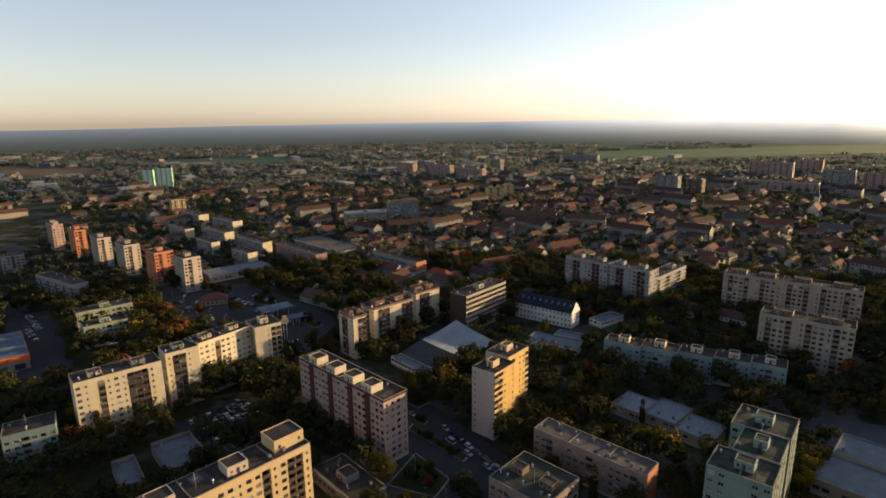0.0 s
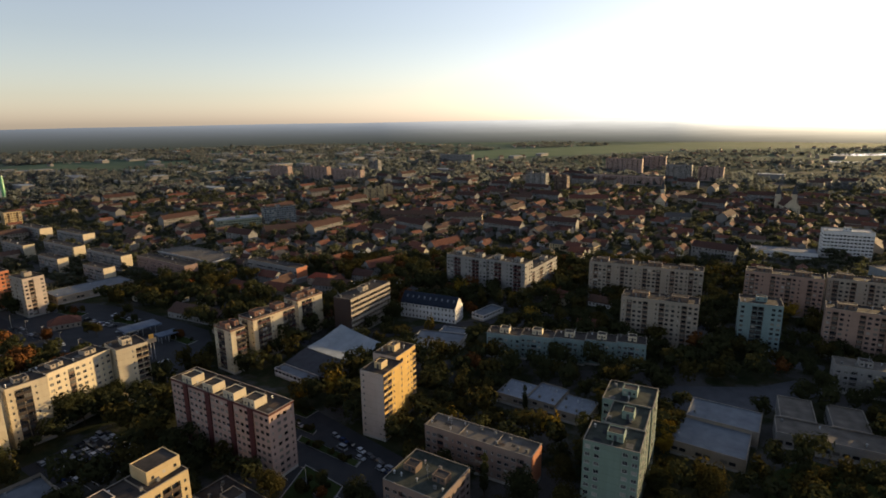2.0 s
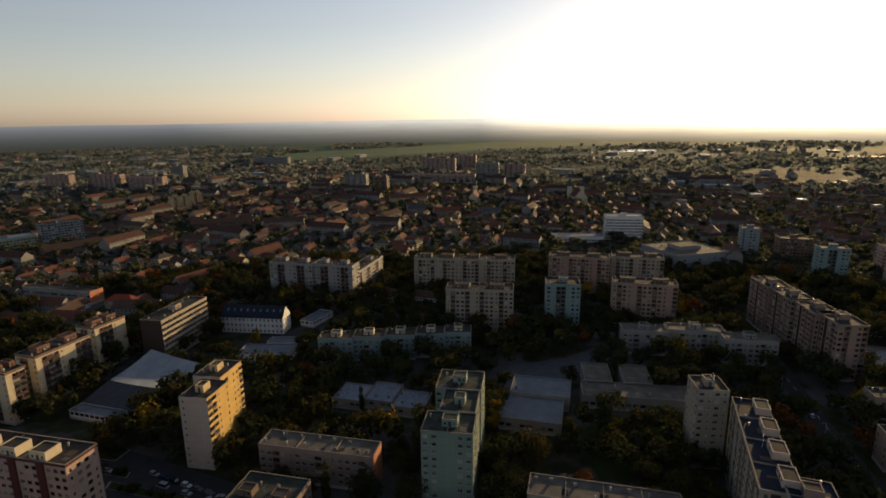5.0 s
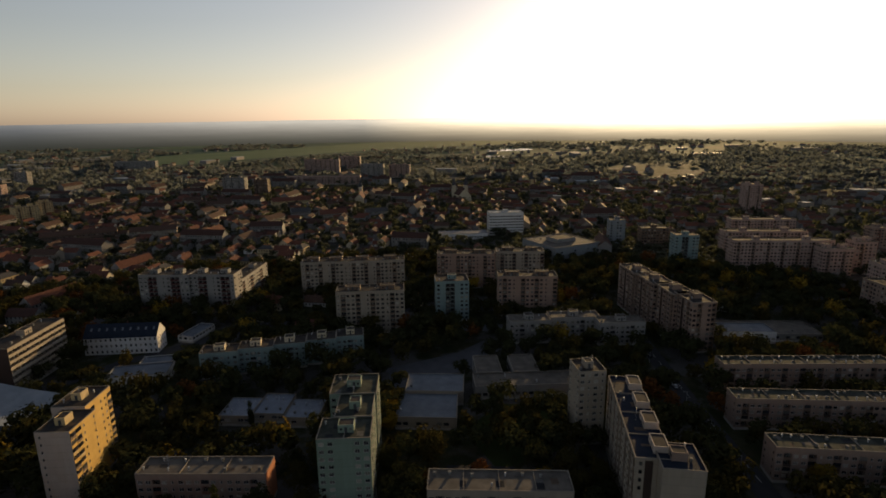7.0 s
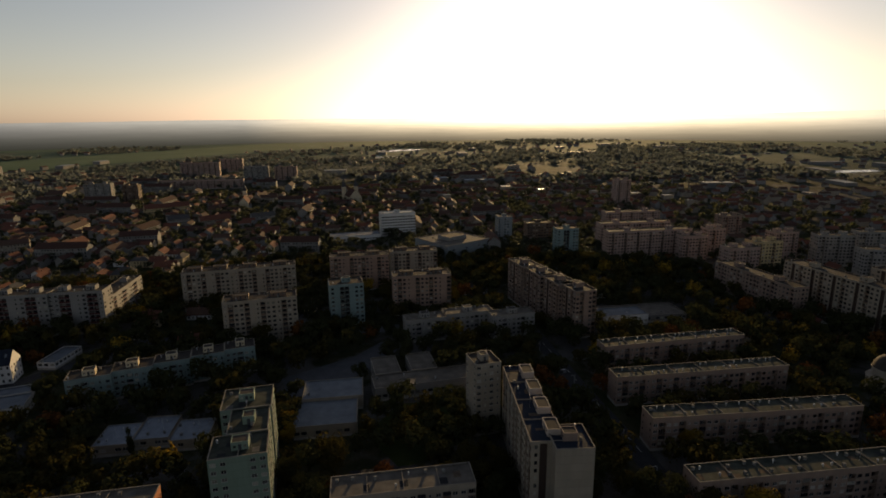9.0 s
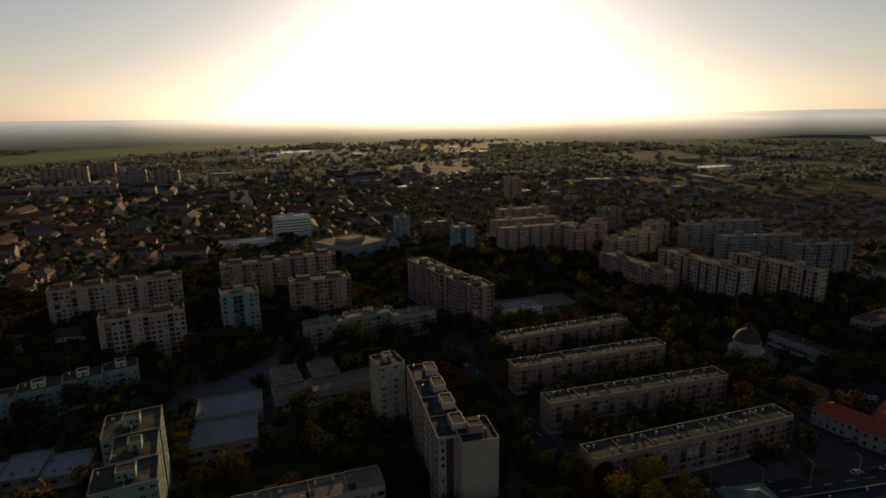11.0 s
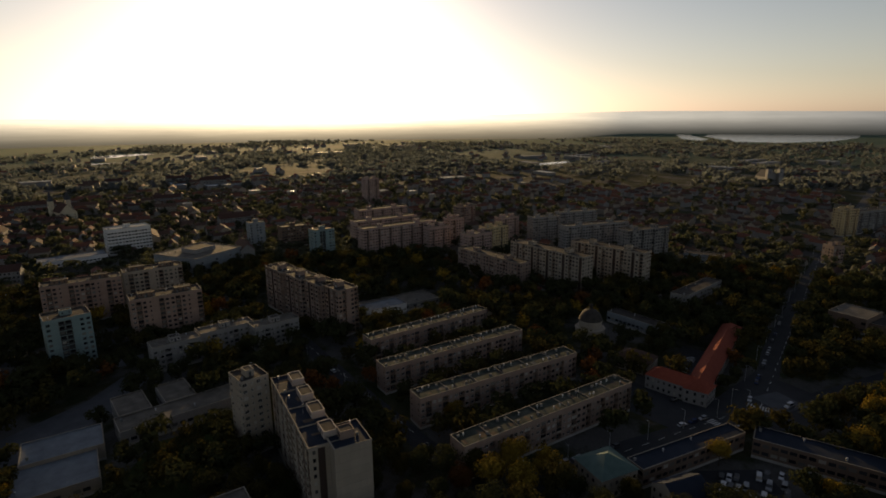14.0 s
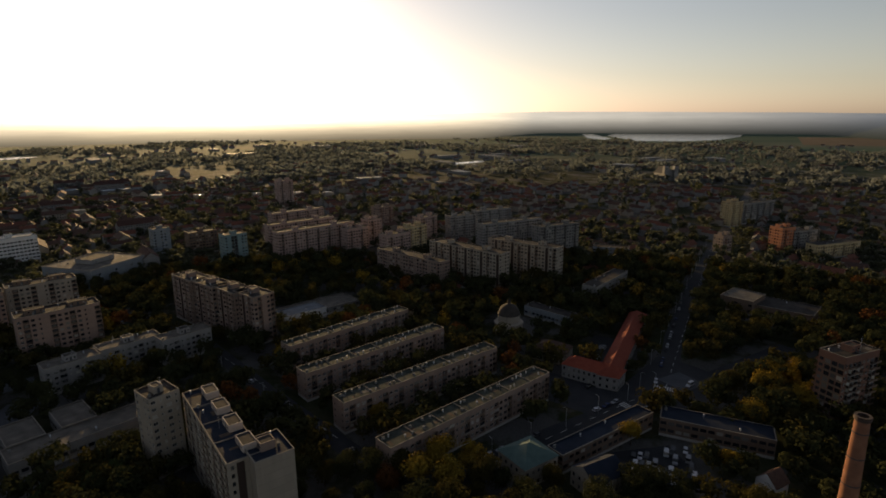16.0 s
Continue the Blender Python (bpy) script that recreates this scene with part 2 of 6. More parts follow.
# far leaves: haze put into a paler, bluer base colour and sheen
LEAF_HAZED = leaf_mat("haze_tinted_foliage", (0.078, 0.099, 0.100), (0.088, 0.110, 0.110), (0.098, 0.118, 0.116), thin=0.8, gloss=0.2, sheen=0.9)

# ---- mesh helpers ----
def mesh_from(name, verts, faces, mats, idx=None, smooth=False):
    me = bpy.data.meshes.new(name)
    me.from_pydata(verts, [], faces)
    for m in mats:
        me.materials.append(m)
    if idx is not None:
        me.polygons.foreach_set("material_index", idx)
    if smooth:
        me.polygons.foreach_set("use_smooth", [True] * len(me.polygons))
    me.update()
    return me


class Soup:
    """Collects quads and boxes for one mesh, with a material slot for each face."""

    def __init__(self):
        self.v, self.f, self.i = [], [], []

    def quad(self, a, b, c, d, slot=0):
        n = len(self.v)
        self.v += [tuple(a), tuple(b), tuple(c), tuple(d)]
        self.f.append((n, n + 1, n + 2, n + 3))
        self.i.append(slot)

    def poly(self, pts, slot=0):
        n = len(self.v)
        self.v += [tuple(p) for p in pts]
        self.f.append(tuple(range(n, n + len(pts))))
        self.i.append(slot)

    def box(self, x0, y0, z0, x1, y1, z1, slot=0, bottom=False):
        n = len(self.v)
        self.v += [(x0, y0, z0), (x1, y0, z0), (x1, y1, z0), (x0, y1, z0), (x0, y0, z1), (x1, y0, z1), (x1, y1, z1), (x0, y1, z1)]
        fs = [(0, 1, 5, 4), (1, 2, 6, 5), (2, 3, 7, 6), (3, 0, 4, 7), (4, 5, 6, 7)]
        if bottom:
            fs.append((3, 2, 1, 0))
        self.f += [tuple(n + k for k in q) for q in fs]
        self.i += [slot] * len(fs)

    def tube(self, x, y, z0, z1, r0, r1, n=10, slot=0, cap=True):
        b = len(self.v)
        for z, r in ((z0, r0), (z1, r1)):
            self.v += [(x + r * math.cos(2 * math.pi * k / n), y + r * math.sin(2 * math.pi * k / n), z) for k in range(n)]
        for k in range(n):
            j = (k + 1) % n
            self.f.append((b + k, b + j, b + n + j, b + n + k))
            self.i.append(slot)
        if cap:
            self.f.append(tuple(b + n + k for k in range(n)))
            self.i.append(slot)

    def weld(self):
        """Joins corners that meet, so that one part is one piece."""
        seen, to, v = {}, [], []
        for p in self.v:
            key = (round(p[0], 3), round(p[1], 3), round(p[2], 3))
            if key not in seen:
                seen[key] = len(v)
                v.append(p)
            to.append(seen[key])
        self.v, self.f = v, [tuple(to[k] for k in q) for q in self.f]
        return self

    def mesh(self, name, *mats, smooth=False):
        return mesh_from(name, self.v, self.f, mats, self.i, smooth)


def part(name, data, parent, m=None, label=""):
    ob = new(name, data)
    ob.parent = parent
    if m is not None:
        ob.matrix_local = m
    return tagged(ob, label) if label else ob


def thing(name, m, label, category, group="", kind=""):
    ob = new(name)
    ob.matrix_world = m
    return tagged(ob, label, category, group, kind)


# ---- where things stand, so that trees and houses keep clear ----
TAKEN = []          # (x, y, cos, sin, length, depth) of each footprint


def claim(x, y, ang, L, D):
    a = radians(ang)
    TAKEN.append((x, y, math.cos(a), math.sin(a), L, D))


def free(px, py, gap):
    for x, y, c, s, L, D in TAKEN:
        dx, dy = px - x, py - y
        u, v = dx * c + dy * s, -dx * s + dy * c
        if -gap < u < L + gap and -gap < v < D + gap:
            return False
    return True


# ---- the ground, one sheet out to the hills ----
def build_ground():
    rings = [0, 60, 120, 200, 300, 420, 560, 720, 900, 1100, 1350, 1650, 2000, 2400, 2900, 3400, 3900, 4500]
    n = 96
    v, f = [(0, 0, 0)], []
    for r in rings[1:]:
        for k in range(n):
            a = 2 * math.pi * k / n
            v.append((r * math.sin(a), r * math.cos(a), 0))
    for k in range(n):
        f.append((0, 1 + (k + 1) % n, 1 + k))
    for i in range(len(rings) - 2):
        b0, b1 = 1 + i * n, 1 + (i + 1) * n
        for k in range(n):
            j = (k + 1) % n
            f.append((b0 + k, b0 + j, b1 + j, b1 + k))
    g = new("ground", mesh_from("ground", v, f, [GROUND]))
    g.data.flip_normals()
    tagged(g, "dark city ground of grass, earth and paving", "ground", kind="structure")


def backdrop_mat():
    """Far plain and hills; evening haze is painted on as glow, brighter towards sun and crest."""
    m, nt, p = nodes_of("painted_haze")
    big = noise_of(nt, 0.004, 5, stretch=(1, 1, 9))
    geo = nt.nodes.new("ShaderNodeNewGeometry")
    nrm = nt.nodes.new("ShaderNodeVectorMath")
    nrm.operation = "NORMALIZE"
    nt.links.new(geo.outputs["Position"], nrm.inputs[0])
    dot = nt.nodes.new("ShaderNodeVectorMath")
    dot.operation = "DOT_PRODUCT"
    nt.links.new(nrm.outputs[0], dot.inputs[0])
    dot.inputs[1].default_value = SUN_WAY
    # emission colour of the haze, strongest under the sun
    haze_glow = ramp_of(nt, dot.outputs["Value"], [(0.0, (0.058, 0.064, 0.078)), (0.5, (0.105, 0.110, 0.120)), (0.85, (0.42, 0.39, 0.33)), (0.97, (1.4, 1.15, 0.78)), (1.0, (2.1, 1.7, 1.1))])
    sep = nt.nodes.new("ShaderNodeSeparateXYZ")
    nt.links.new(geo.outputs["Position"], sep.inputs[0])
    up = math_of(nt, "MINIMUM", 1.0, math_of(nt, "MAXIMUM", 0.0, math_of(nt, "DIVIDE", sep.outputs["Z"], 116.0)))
    col = mix_of(nt, math_of(nt, "MULTIPLY", big, 0.35), haze_glow, (0.05, 0.052, 0.05))
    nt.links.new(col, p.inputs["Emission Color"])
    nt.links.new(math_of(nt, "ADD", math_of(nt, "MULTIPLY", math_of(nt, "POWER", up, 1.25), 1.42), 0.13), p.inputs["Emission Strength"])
    p.inputs["Base Color"].default_value = (0.05, 0.06, 0.04, 1)
    p.inputs["Roughness"].default_value, p.inputs["Specular IOR Level"].default_value = 1.0, 0.0
    return m


def build_backdrop():
    """The backdrop ring: a plain rising into a low ridge in painted haze, higher towards the south-west."""
    n, v, f = 240, [], []
    for k in range(n):
        a = 2 * math.pi * k / n
        deg = math.degrees(a)
        turn = (deg + 180) % 360 - 180
        ridge = float(np.interp(turn, [-60, -36, -21, -5, 10, 27, 37, 60, 84, 100, 117, 126, 150], [96, 98, 108, 119, 122, 134, 136, 138, 148, 166, 148, 136, 110]))
        ridge += 2.5 * noise.noise((math.cos(a) * 7, math.sin(a) * 7, 2)) + 1.5 * noise.noise((math.cos(a) * 25, math.sin(a) * 25, 5))
        start = float(np.interp(turn, [-60, 92, 98, 122, 128], [3350, 3350, 4480, 4480, 3350]))
        for r, z in ((start, -1), (start * .45 + 4740 * .55, 34), (4740, 84), (4880, 130 + (ridge - 130) * 1.04), (4930, ridge - 30)):
            v.append((r * math.sin(a), r * math.cos(a), z))
    for k in range(n):
        j = (k + 1) % n
        for i in range(4):
            f.append((k * 5 + i, k * 5 + i + 1, j * 5 + i + 1, j * 5 + i))
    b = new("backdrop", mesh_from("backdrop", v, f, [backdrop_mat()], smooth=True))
    tagged(b, "glowing backdrop of far plain and low hills in painted haze", "hills", kind="structure")


build_ground()
build_backdrop()


def strip(name, pts, width, mat, z, label, category, ends=0.0):
    """A road or path along a line of points."""
    s = Soup()
    P = [Vector((*p, z)) for p in pts]
    side = []
    for i, p in enumerate(P):
        d = (P[min(i + 1, len(P) - 1)] - P[max(i - 1, 0)]).normalized()
        side.append(Vector((-d.y, d.x, 0)) * width / 2)
    for i in range(len(P) - 1):
        s.quad(P[i] - side[i], P[i + 1] - side[i + 1], P[i + 1] + side[i + 1], P[i] + side[i])
        d = P[i + 1] - P[i]
        a = math.degrees(math.atan2(d.y, d.x))
        q = P[i] - Vector((-d.y, d.x, 0)).normalized() * width / 2
        claim(q.x, q.y, a, d.length, width)
    return tagged(new(name, s.mesh(name, mat)), label, category, kind="structure")


def yard(name, x, y, ang, L, D, mat, z, label):
    s = Soup()
    s.quad((0, 0, 0), (L, 0, 0), (L, D, 0), (0, D, 0))
    ob = new(name, s.mesh(name, mat))
    ob.matrix_world = pose(x, y, z, 0, 0, ang)
    claim(x, y, ang, L, D)
    return tagged(ob, label, "yard", kind="structure")


# ---- panel apartment blocks ----
WINDOW_MESH = {}


def window_mesh(w, h):
    """A recessed window: white frame, one mullion, dark pane. Lies in x-z, faces -y."""
    key = (round(w, 1), round(h, 1))
    if key not in WINDOW_MESH:
        s = Soup()
        t = 0.09
        s.box(-w / 2, 0, 0, -w / 2 + t, 0.07, h)
        s.box(w / 2 - t, 0, 0, w / 2, 0.07, h)
        s.box(-w / 2 + t, 0, 0, w / 2 - t, 0.07, t)
        s.box(-w / 2 + t, 0, h - t, w / 2 - t, 0.07, h, bottom=True)
        if w > 1.0:
            s.box(-0.04, 0.005, t, 0.04, 0.07, h - t)
        s.quad((-w / 2 + t, 0.05, t), (w / 2 - t, 0.05, t), (w / 2 - t, 0.05, h - t), (-w / 2 + t, 0.05, h - t), 1)
        WINDOW_MESH[key] = s.mesh("window", FRAME_WHITE, GLASS)
    return WINDOW_MESH[key]


BALCONY_MESH = {}


def balcony_mesh(w, mat, glazed=False, deep=0.0):
    """A parapet with a steel rail; glazed: enclosed up to the ceiling; deep: it juts out on its own slab."""
    key = (round(w, 1), mat.name, glazed, deep)
    if key not in BALCONY_MESH:
        s = Soup()
        if deep:
            s.box(-w / 2, -deep, -.08, w / 2, 0, .1, 2, True)
            s.box(-w / 2, -deep, .1, w / 2, -deep + .08, 1.05, 0)
            s.box(-w / 2, -deep + .08, .1, -w / 2 + .08, 0, 1.05, 0)
            s.box(w / 2 - .08, -deep + .08, .1, w / 2, 0, 1.05, 0)
            BALCONY_MESH[key] = s.mesh("balcony", mat, GALV, CONCRETE)
            return BALCONY_MESH[key]
        if glazed:
            s.quad((-w / 2, -.05, 1.1), (w / 2, -.05, 1.1), (w / 2, -.05, 2.45), (-w / 2, -.05, 2.45), 2)
            for u in (-w / 4, 0, w / 4):
                s.box(u - .03, -.09, 1.1, u + .03, -.04, 2.45, 1)
        s.box(-w / 2, -0.12, 0.12, w / 2, 0.0, 1.0, 0, True)
        s.box(-w / 2, -0.1, 1.04, w / 2, -0.03, 1.10, 1, True)
        BALCONY_MESH[key] = s.mesh("balcony", mat, DARK_METAL, GLASS)
    return BALCONY_MESH[key]


OPENING = {"w": (1.7, 0.9, 1.4), "n": (0.8, 1.0, 1.2), "W": (2.3, 0.9, 1.5), "b": (3.4, 0.10, 2.55), "B": (3.6, 0.10, 2.55), "r": (2.4, 0, 0), "o": (9.0, 1.1, 1.75), "R": (9, 0, 0), "p": (2.4, 0.08, 2.2)}


def facade(s, top, o, d, length, pattern, base, levels, storey, near, root, budget, panel, glaz, main=0, rails=None, shaft=None):
    """One wall from o along d, with its openings cut in; windows and balconies become parts where they are near."""
    inn = Vector((-d.y, d.x, 0))
    turn = Matrix.Rotation(math.atan2(d.y, d.x), 4, "Z")
    n = max(1, len(pattern))
    bw = length / n
    zt = base + levels * storey

    def P(u, z, depth=0.0):
        return o + d * u + inn * depth + Vector((0, 0, z))

    def wall(u0, u1, z0, z1, slot=main, dep=0.0):
        if u1 - u0 > 1e-3 and z1 - z0 > 1e-3:
            s.quad(P(u0, z0, dep), P(u1, z0, dep), P(u1, z1, dep), P(u0, z1, dep), slot)

    wall(0, length, 0, base, 2)
    wall(0, length, zt, top)
    for k, ch in enumerate(pattern):
        u0, u1 = k * bw, (k + 1) * bw
        mid = (u0 + u1) / 2
        if ch not in OPENING:
            wall(u0, u1, base, zt)
            continue
        if ch == "R":                     # a full-height stair shaft, proud of the wall, in the accent colour
            wall(u0, u1, base, zt)
            q = Soup()
            q.quad(P(u0, base - .2, .05), P(u0, base - .2, -.45), P(u0, top, -.45), P(u0, top, .05))
            q.quad(P(u0, base - .2, -.45), P(u1, base - .2, -.45), P(u1, top, -.45), P(u0, top, -.45))
            q.quad(P(u1, base - .2, -.45), P(u1, base - .2, .05), P(u1, top, .05), P(u1, top, -.45))
            q.quad(P(u0, top, -.45), P(u1, top, -.45), P(u1, top, .05), P(u0, top, .05))
            part("stair_shaft", q.weld().mesh("stair_shaft", shaft), root)
            continue
        w, sill, hh = OPENING[ch]
        w = min(w, bw - (0.12 if ch in "bBo" else 0.3))
        a, b = mid - w / 2, mid + w / 2
        if ch == "r":                     # a stair shaft set back, in the accent colour, with a column of small windows
            wall(u0, a, base, zt)
            wall(b, u1, base, zt)
            s.quad(P(a, base), P(a, base, 0.7), P(a, zt, 0.7), P(a, zt), 1)
            s.quad(P(b, base, 0.7), P(b, base), P(b, zt), P(b, zt, 0.7), 1)
            s.quad(P(a, zt, 0.7), P(b, zt, 0.7), P(b, zt), P(a, zt), 1)
            wall(a, b, base, zt, 1, 0.7)
            continue
        wall(u0, a, base, zt)
        wall(b, u1, base, zt)
        z = base
        dep = 1.25 if ch in "bBo" else 0.16
        for lv in range(levels):
            zf = base + lv * storey
            z0, z1 = zf + sill, zf + sill + hh
            wall(a, b, z, z0)
            if ch in "bB" and near == 2 and lv < levels - 1:    # a strip in the panel colour over the slab edge between two loggias
                rails.quad(P(a, z1 - .02, -.05), P(b, z1 - .02, -.05), P(b, z1 + .37, -.05), P(a, z1 + .37, -.05))
            z = z1
            s.quad(P(a, z0), P(a, z0, dep), P(a, z1, dep), P(a, z1))
            s.quad(P(b, z0, dep), P(b, z0), P(b, z1), P(b, z1, dep))
            s.quad(P(a, z1, dep), P(b, z1, dep), P(b, z1), P(a, z1))
            s.quad(P(a, z0), P(b, z0), P(b, z0, dep), P(a, z0, dep))
            if ch in "bBo":
                # the recess's back wall takes the dark loggia brown, so it reads deep
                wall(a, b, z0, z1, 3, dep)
                ww, wh, up = w * 0.62, 1.5 if ch == "o" else 2.0, 0.06
                wz = z0 + up
                if near and budget[0] > 1:
                    part("window", window_mesh(ww, min(wh, hh - .1)), root, Matrix.Translation(P(mid, wz, dep - 0.09)) @ turn)
                    if ch != "o":
                        part("balcony", balcony_mesh(w, panel[(lv * 7 + k * 3) % len(panel)], (lv * 2 + k * 3) % 5 < 2), root, Matrix.Translation(P(mid, z0, 0.02)) @ turn)
                    budget[0] -= 2
                else:
                    glaz.quad(P(mid - ww / 2, wz, dep - .03), P(mid + ww / 2, wz, dep - .03), P(mid + ww / 2, wz + 1.9, dep - .03), P(mid - ww / 2, wz + 1.9, dep - .03))
                    if ch == "o":
                        continue
                    rails.quad(P(a, z0 + .1, -0.06), P(b, z0 + .1, -0.06), P(b, z0 + 1, -0.06), P(a, z0 + 1, -0.06))
                    rails.quad(P(a, z0 + 1, -0.06), P(b, z0 + 1, -0.06), P(b, z0 + 1, 0.05), P(a, z0 + 1, 0.05))
            elif ch == "p":
                if near and budget[0] > 1:
                    part("window", window_mesh(w, hh), root, Matrix.Translation(P(mid, z0, 0.08)) @ turn)
                    part("balcony", balcony_mesh(min(3.1, bw - .1), panel[(lv + k) % len(panel)], False, 1.2), root, Matrix.Translation(P(mid, zf, 0)) @ turn)
                    budget[0] -= 2
                else:
                    glaz.quad(P(a, z0, dep - .04), P(b, z0, dep - .04), P(b, z1, dep - .04), P(a, z1, dep - .04))
                    rails.quad(P(a - .3, zf, -1.2), P(b + .3, zf, -1.2), P(b + .3, zf + 1, -1.2), P(a - .3, zf + 1, -1.2))
                    rails.quad(P(a - .3, zf, 0), P(b + .3, zf, 0), P(b + .3, zf, -1.2), P(a - .3, zf, -1.2))
            elif near and budget[0] > 0:
                part("window", window_mesh(w, hh), root, Matrix.Translation(P(mid, z0, 0.08)) @ turn)
                budget[0] -= 1
            else:
                glaz.quad(P(a, z0, dep - .04), P(b, z0, dep - .04), P(b, z1, dep - .04), P(a, z1, dep - .04))
        wall(a, b, z, zt)


STYLE = {}


def style(name, label, wall, front, end, accent="darkbrown", storey=2.8, base=1.2, roof=None, huts=2, near=0, panels=("cream",), category="apartment building", hut_wall=None, back=None, vents=True, end2=None, end_slot=0, step=0, rim="", hut_at=(), hut_y=0.5, top_box=None, hut_size=None):
    STYLE[name] = dict(label=label, wall=wall, front=front, end=end, accent=accent, storey=storey, base=base, roof=roof or BITUMEN, huts=huts, near=near, panels=panels, category=category, hut_wall=hut_wall or wall, back=back or front, vents=vents, end2=end2 or end, end_slot=end_slot, step=step, rim=rim, hut_at=hut_at, hut_y=hut_y, top_box=top_box, hut_size=hut_size)


def fill(pattern, length, bay=3.3):
    n = max(1, round(length / bay))
    k = -(-n // max(1, len(pattern)))
    return (pattern * k)[:n]


def block(kind, x, y, ang, L, D, h, label=""):
    """A flat-roofed building: x, y is the front corner at its base, the front runs L metres along ang, the depth D lies to its left."""
    st = STYLE[kind]
    rnd = random.Random(int(x * 31 + y * 17))
    root = thing("apartment_building" if st["category"] == "apartment building" else st["category"].replace(" ", "_"), pose(x, y, 0, 0, 0, ang), label or st["label"], st["category"])
    claim(x, y, ang, L, D)
    if h < 16:                            # the open strip before low buildings
        gap, a = (12 if h < 10 else 5), radians(ang)
        claim(x + gap * math.sin(a), y - gap * math.cos(a), ang, L, gap)
    levels = max(1, int((h - st["base"] - 0.3) / st["storey"]))
    s, glaz, rails, budget = Soup(), Soup(), Soup(), [{0: 0, 1: 20, 2: 110}[st["near"]]]
    wall, accent = COLOURS[st["wall"]], COLOURS[st["accent"]]
    panel = [COLOURS[c] for c in st["panels"]]
    args = (st["base"], levels, st["storey"])
    V = Vector
    bay = 2.8 if st["near"] == 2 else 3.1
    facade(s, h, V((0, 0, 0)), V((1, 0, 0)), L, fill(st["front"], L, bay), *args, st["near"], root, budget, panel, glaz, 0, rails, accent)
    facade(s, h, V((L, 0, 0)), V((0, 1, 0)), D, fill(st["end"], D, bay), *args, st["near"], root, budget, panel, glaz, st["end_slot"], rails, accent)
    facade(s, h, V((0, D, 0)), V((0, -1, 0)), D, fill(st["end2"], D, bay), *args, st["near"], root, budget, panel, glaz, st["end_slot"], rails, accent)
    facade(s, h, V((L, D, 0)), V((-1, 0, 0)), L, fill(st["back"], L, bay), *args, 0, root, [0], panel, glaz, 0, rails, accent)
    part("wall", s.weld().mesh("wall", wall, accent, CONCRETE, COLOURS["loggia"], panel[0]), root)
    if rails.f:
        tagged(part("railing", rails.mesh("railing", panel[0]), root), kind="stuff")
    if glaz.f:
        tagged(part("glazing", glaz.mesh("glazing", GLASS), root), kind="stuff")
    r = Soup()
    r.quad((0.3, 0.3, h - 0.45), (L - 0.3, 0.3, h - 0.45), (L - 0.3, D - 0.3, h - 0.45), (0.3, D - 0.3, h - 0.45))
    part("roof", r.mesh("roof", st["roof"]), root)
    e, zb = (0.14, h - 0.9) if st["rim"] else (0.08, h - 0.02)
    rings = [(-e, zb), (-e, h), (-e, h + 0.12), (0.3, h + 0.12), (0.3, h - 0.45)]
    pv = [q for i, z in rings for q in ((i, i, z), (L - i, i, z), (L - i, D - i, z), (i, D - i, z))]
    pf = [(r * 4 + k, r * 4 + (k + 1) % 4, r * 4 + 4 + (k + 1) % 4, r * 4 + 4 + k) for r in range(4) for k in range(4)]
    pm = [slot for slot in (2, 0, 0, 1) for k in range(4)]
    part("parapet", mesh_from("parapet", pv, pf, [COPING, st["roof"], COLOURS[st["rim"] or st["wall"]]], pm), root)
    for k in range(st["huts"]):
        cx = L * (st["hut_at"][k] if st["hut_at"] else (k + 0.5) / st["huts"]) + (0 if st["hut_at"] else rnd.uniform(-.5, .5))
        hw = COLOURS[st["hut_wall"]]
        b = Soup()
        w, dd, hh = min(6.4 if st["rim"] else 5.4, L * .3), min(5.4 if st["rim"] else 4.6, D * .45), 2.7
        if st["hut_size"]:
            w, dd, hh = st["hut_size"]
        cy = max(dd / 2 + .35, min(D - dd / 2 - .35, D * st["hut_y"] + rnd.uniform(-.3, .3)))
        x0, x1, y0, y1, zr = cx - w / 2, cx + w / 2, cy - dd / 2, cy + dd / 2, h + hh - .25
        b.box(x0, y0, h - 0.45, x1, y0 + .25, zr)
        b.box(x0, y1 - .25, h - 0.45, x1, y1, zr)
        b.box(x0, y0 + .25, h - 0.45, x0 + .25, y1 - .25, zr)
        b.box(x1 - .25, y0 + .25, h - 0.45, x1, y1 - .25, zr)
        for u in (-.3, .3) if w > 4 else ():
            b.box(cx + w * u - .4, y0 - .03, h + .5, cx + w * u + .4, y0 + .01, h + 1.3, 1)
        hut = part("lift_house", b.mesh("lift_house", hw, GLASS), root)
        b = Soup()
        b.quad((x0 + .2, y0 + .2, zr - .2), (x1 - .2, y0 + .2, zr - .2), (x1 - .2, y1 - .2, zr - .2), (x0 + .2, y1 - .2, zr - .2))
        part("hut_roof", b.mesh("hut_roof", BITUMEN), hut)
        if st["near"]:
            b = Soup()
            b.box(cx - .5, cy - dd / 2 - .03, h - .4, cx + .5, cy - dd / 2 + .02, h + 1.6)
            part("hut_door", b.mesh("hut_door", DARK_METAL), hut)
    if st["top_box"]:
        roof_volume(root, *[L * q for q in st["top_box"][:2]], *[D * q for q in st["top_box"][2:4]], h - .45, h + st["top_box"][4], COLOURS[st["wall"]], st["roof"])
    if st["near"] == 2:
        for k in range(max(3, int(L / 7))):       # newer sheets of roofing felt over the old
            b = Soup()
            u, v, w, d = rnd.uniform(.6, L - 4), rnd.uniform(.5, D * .6), rnd.uniform(1.2, 3.4), rnd.uniform(1.5, D * .38)
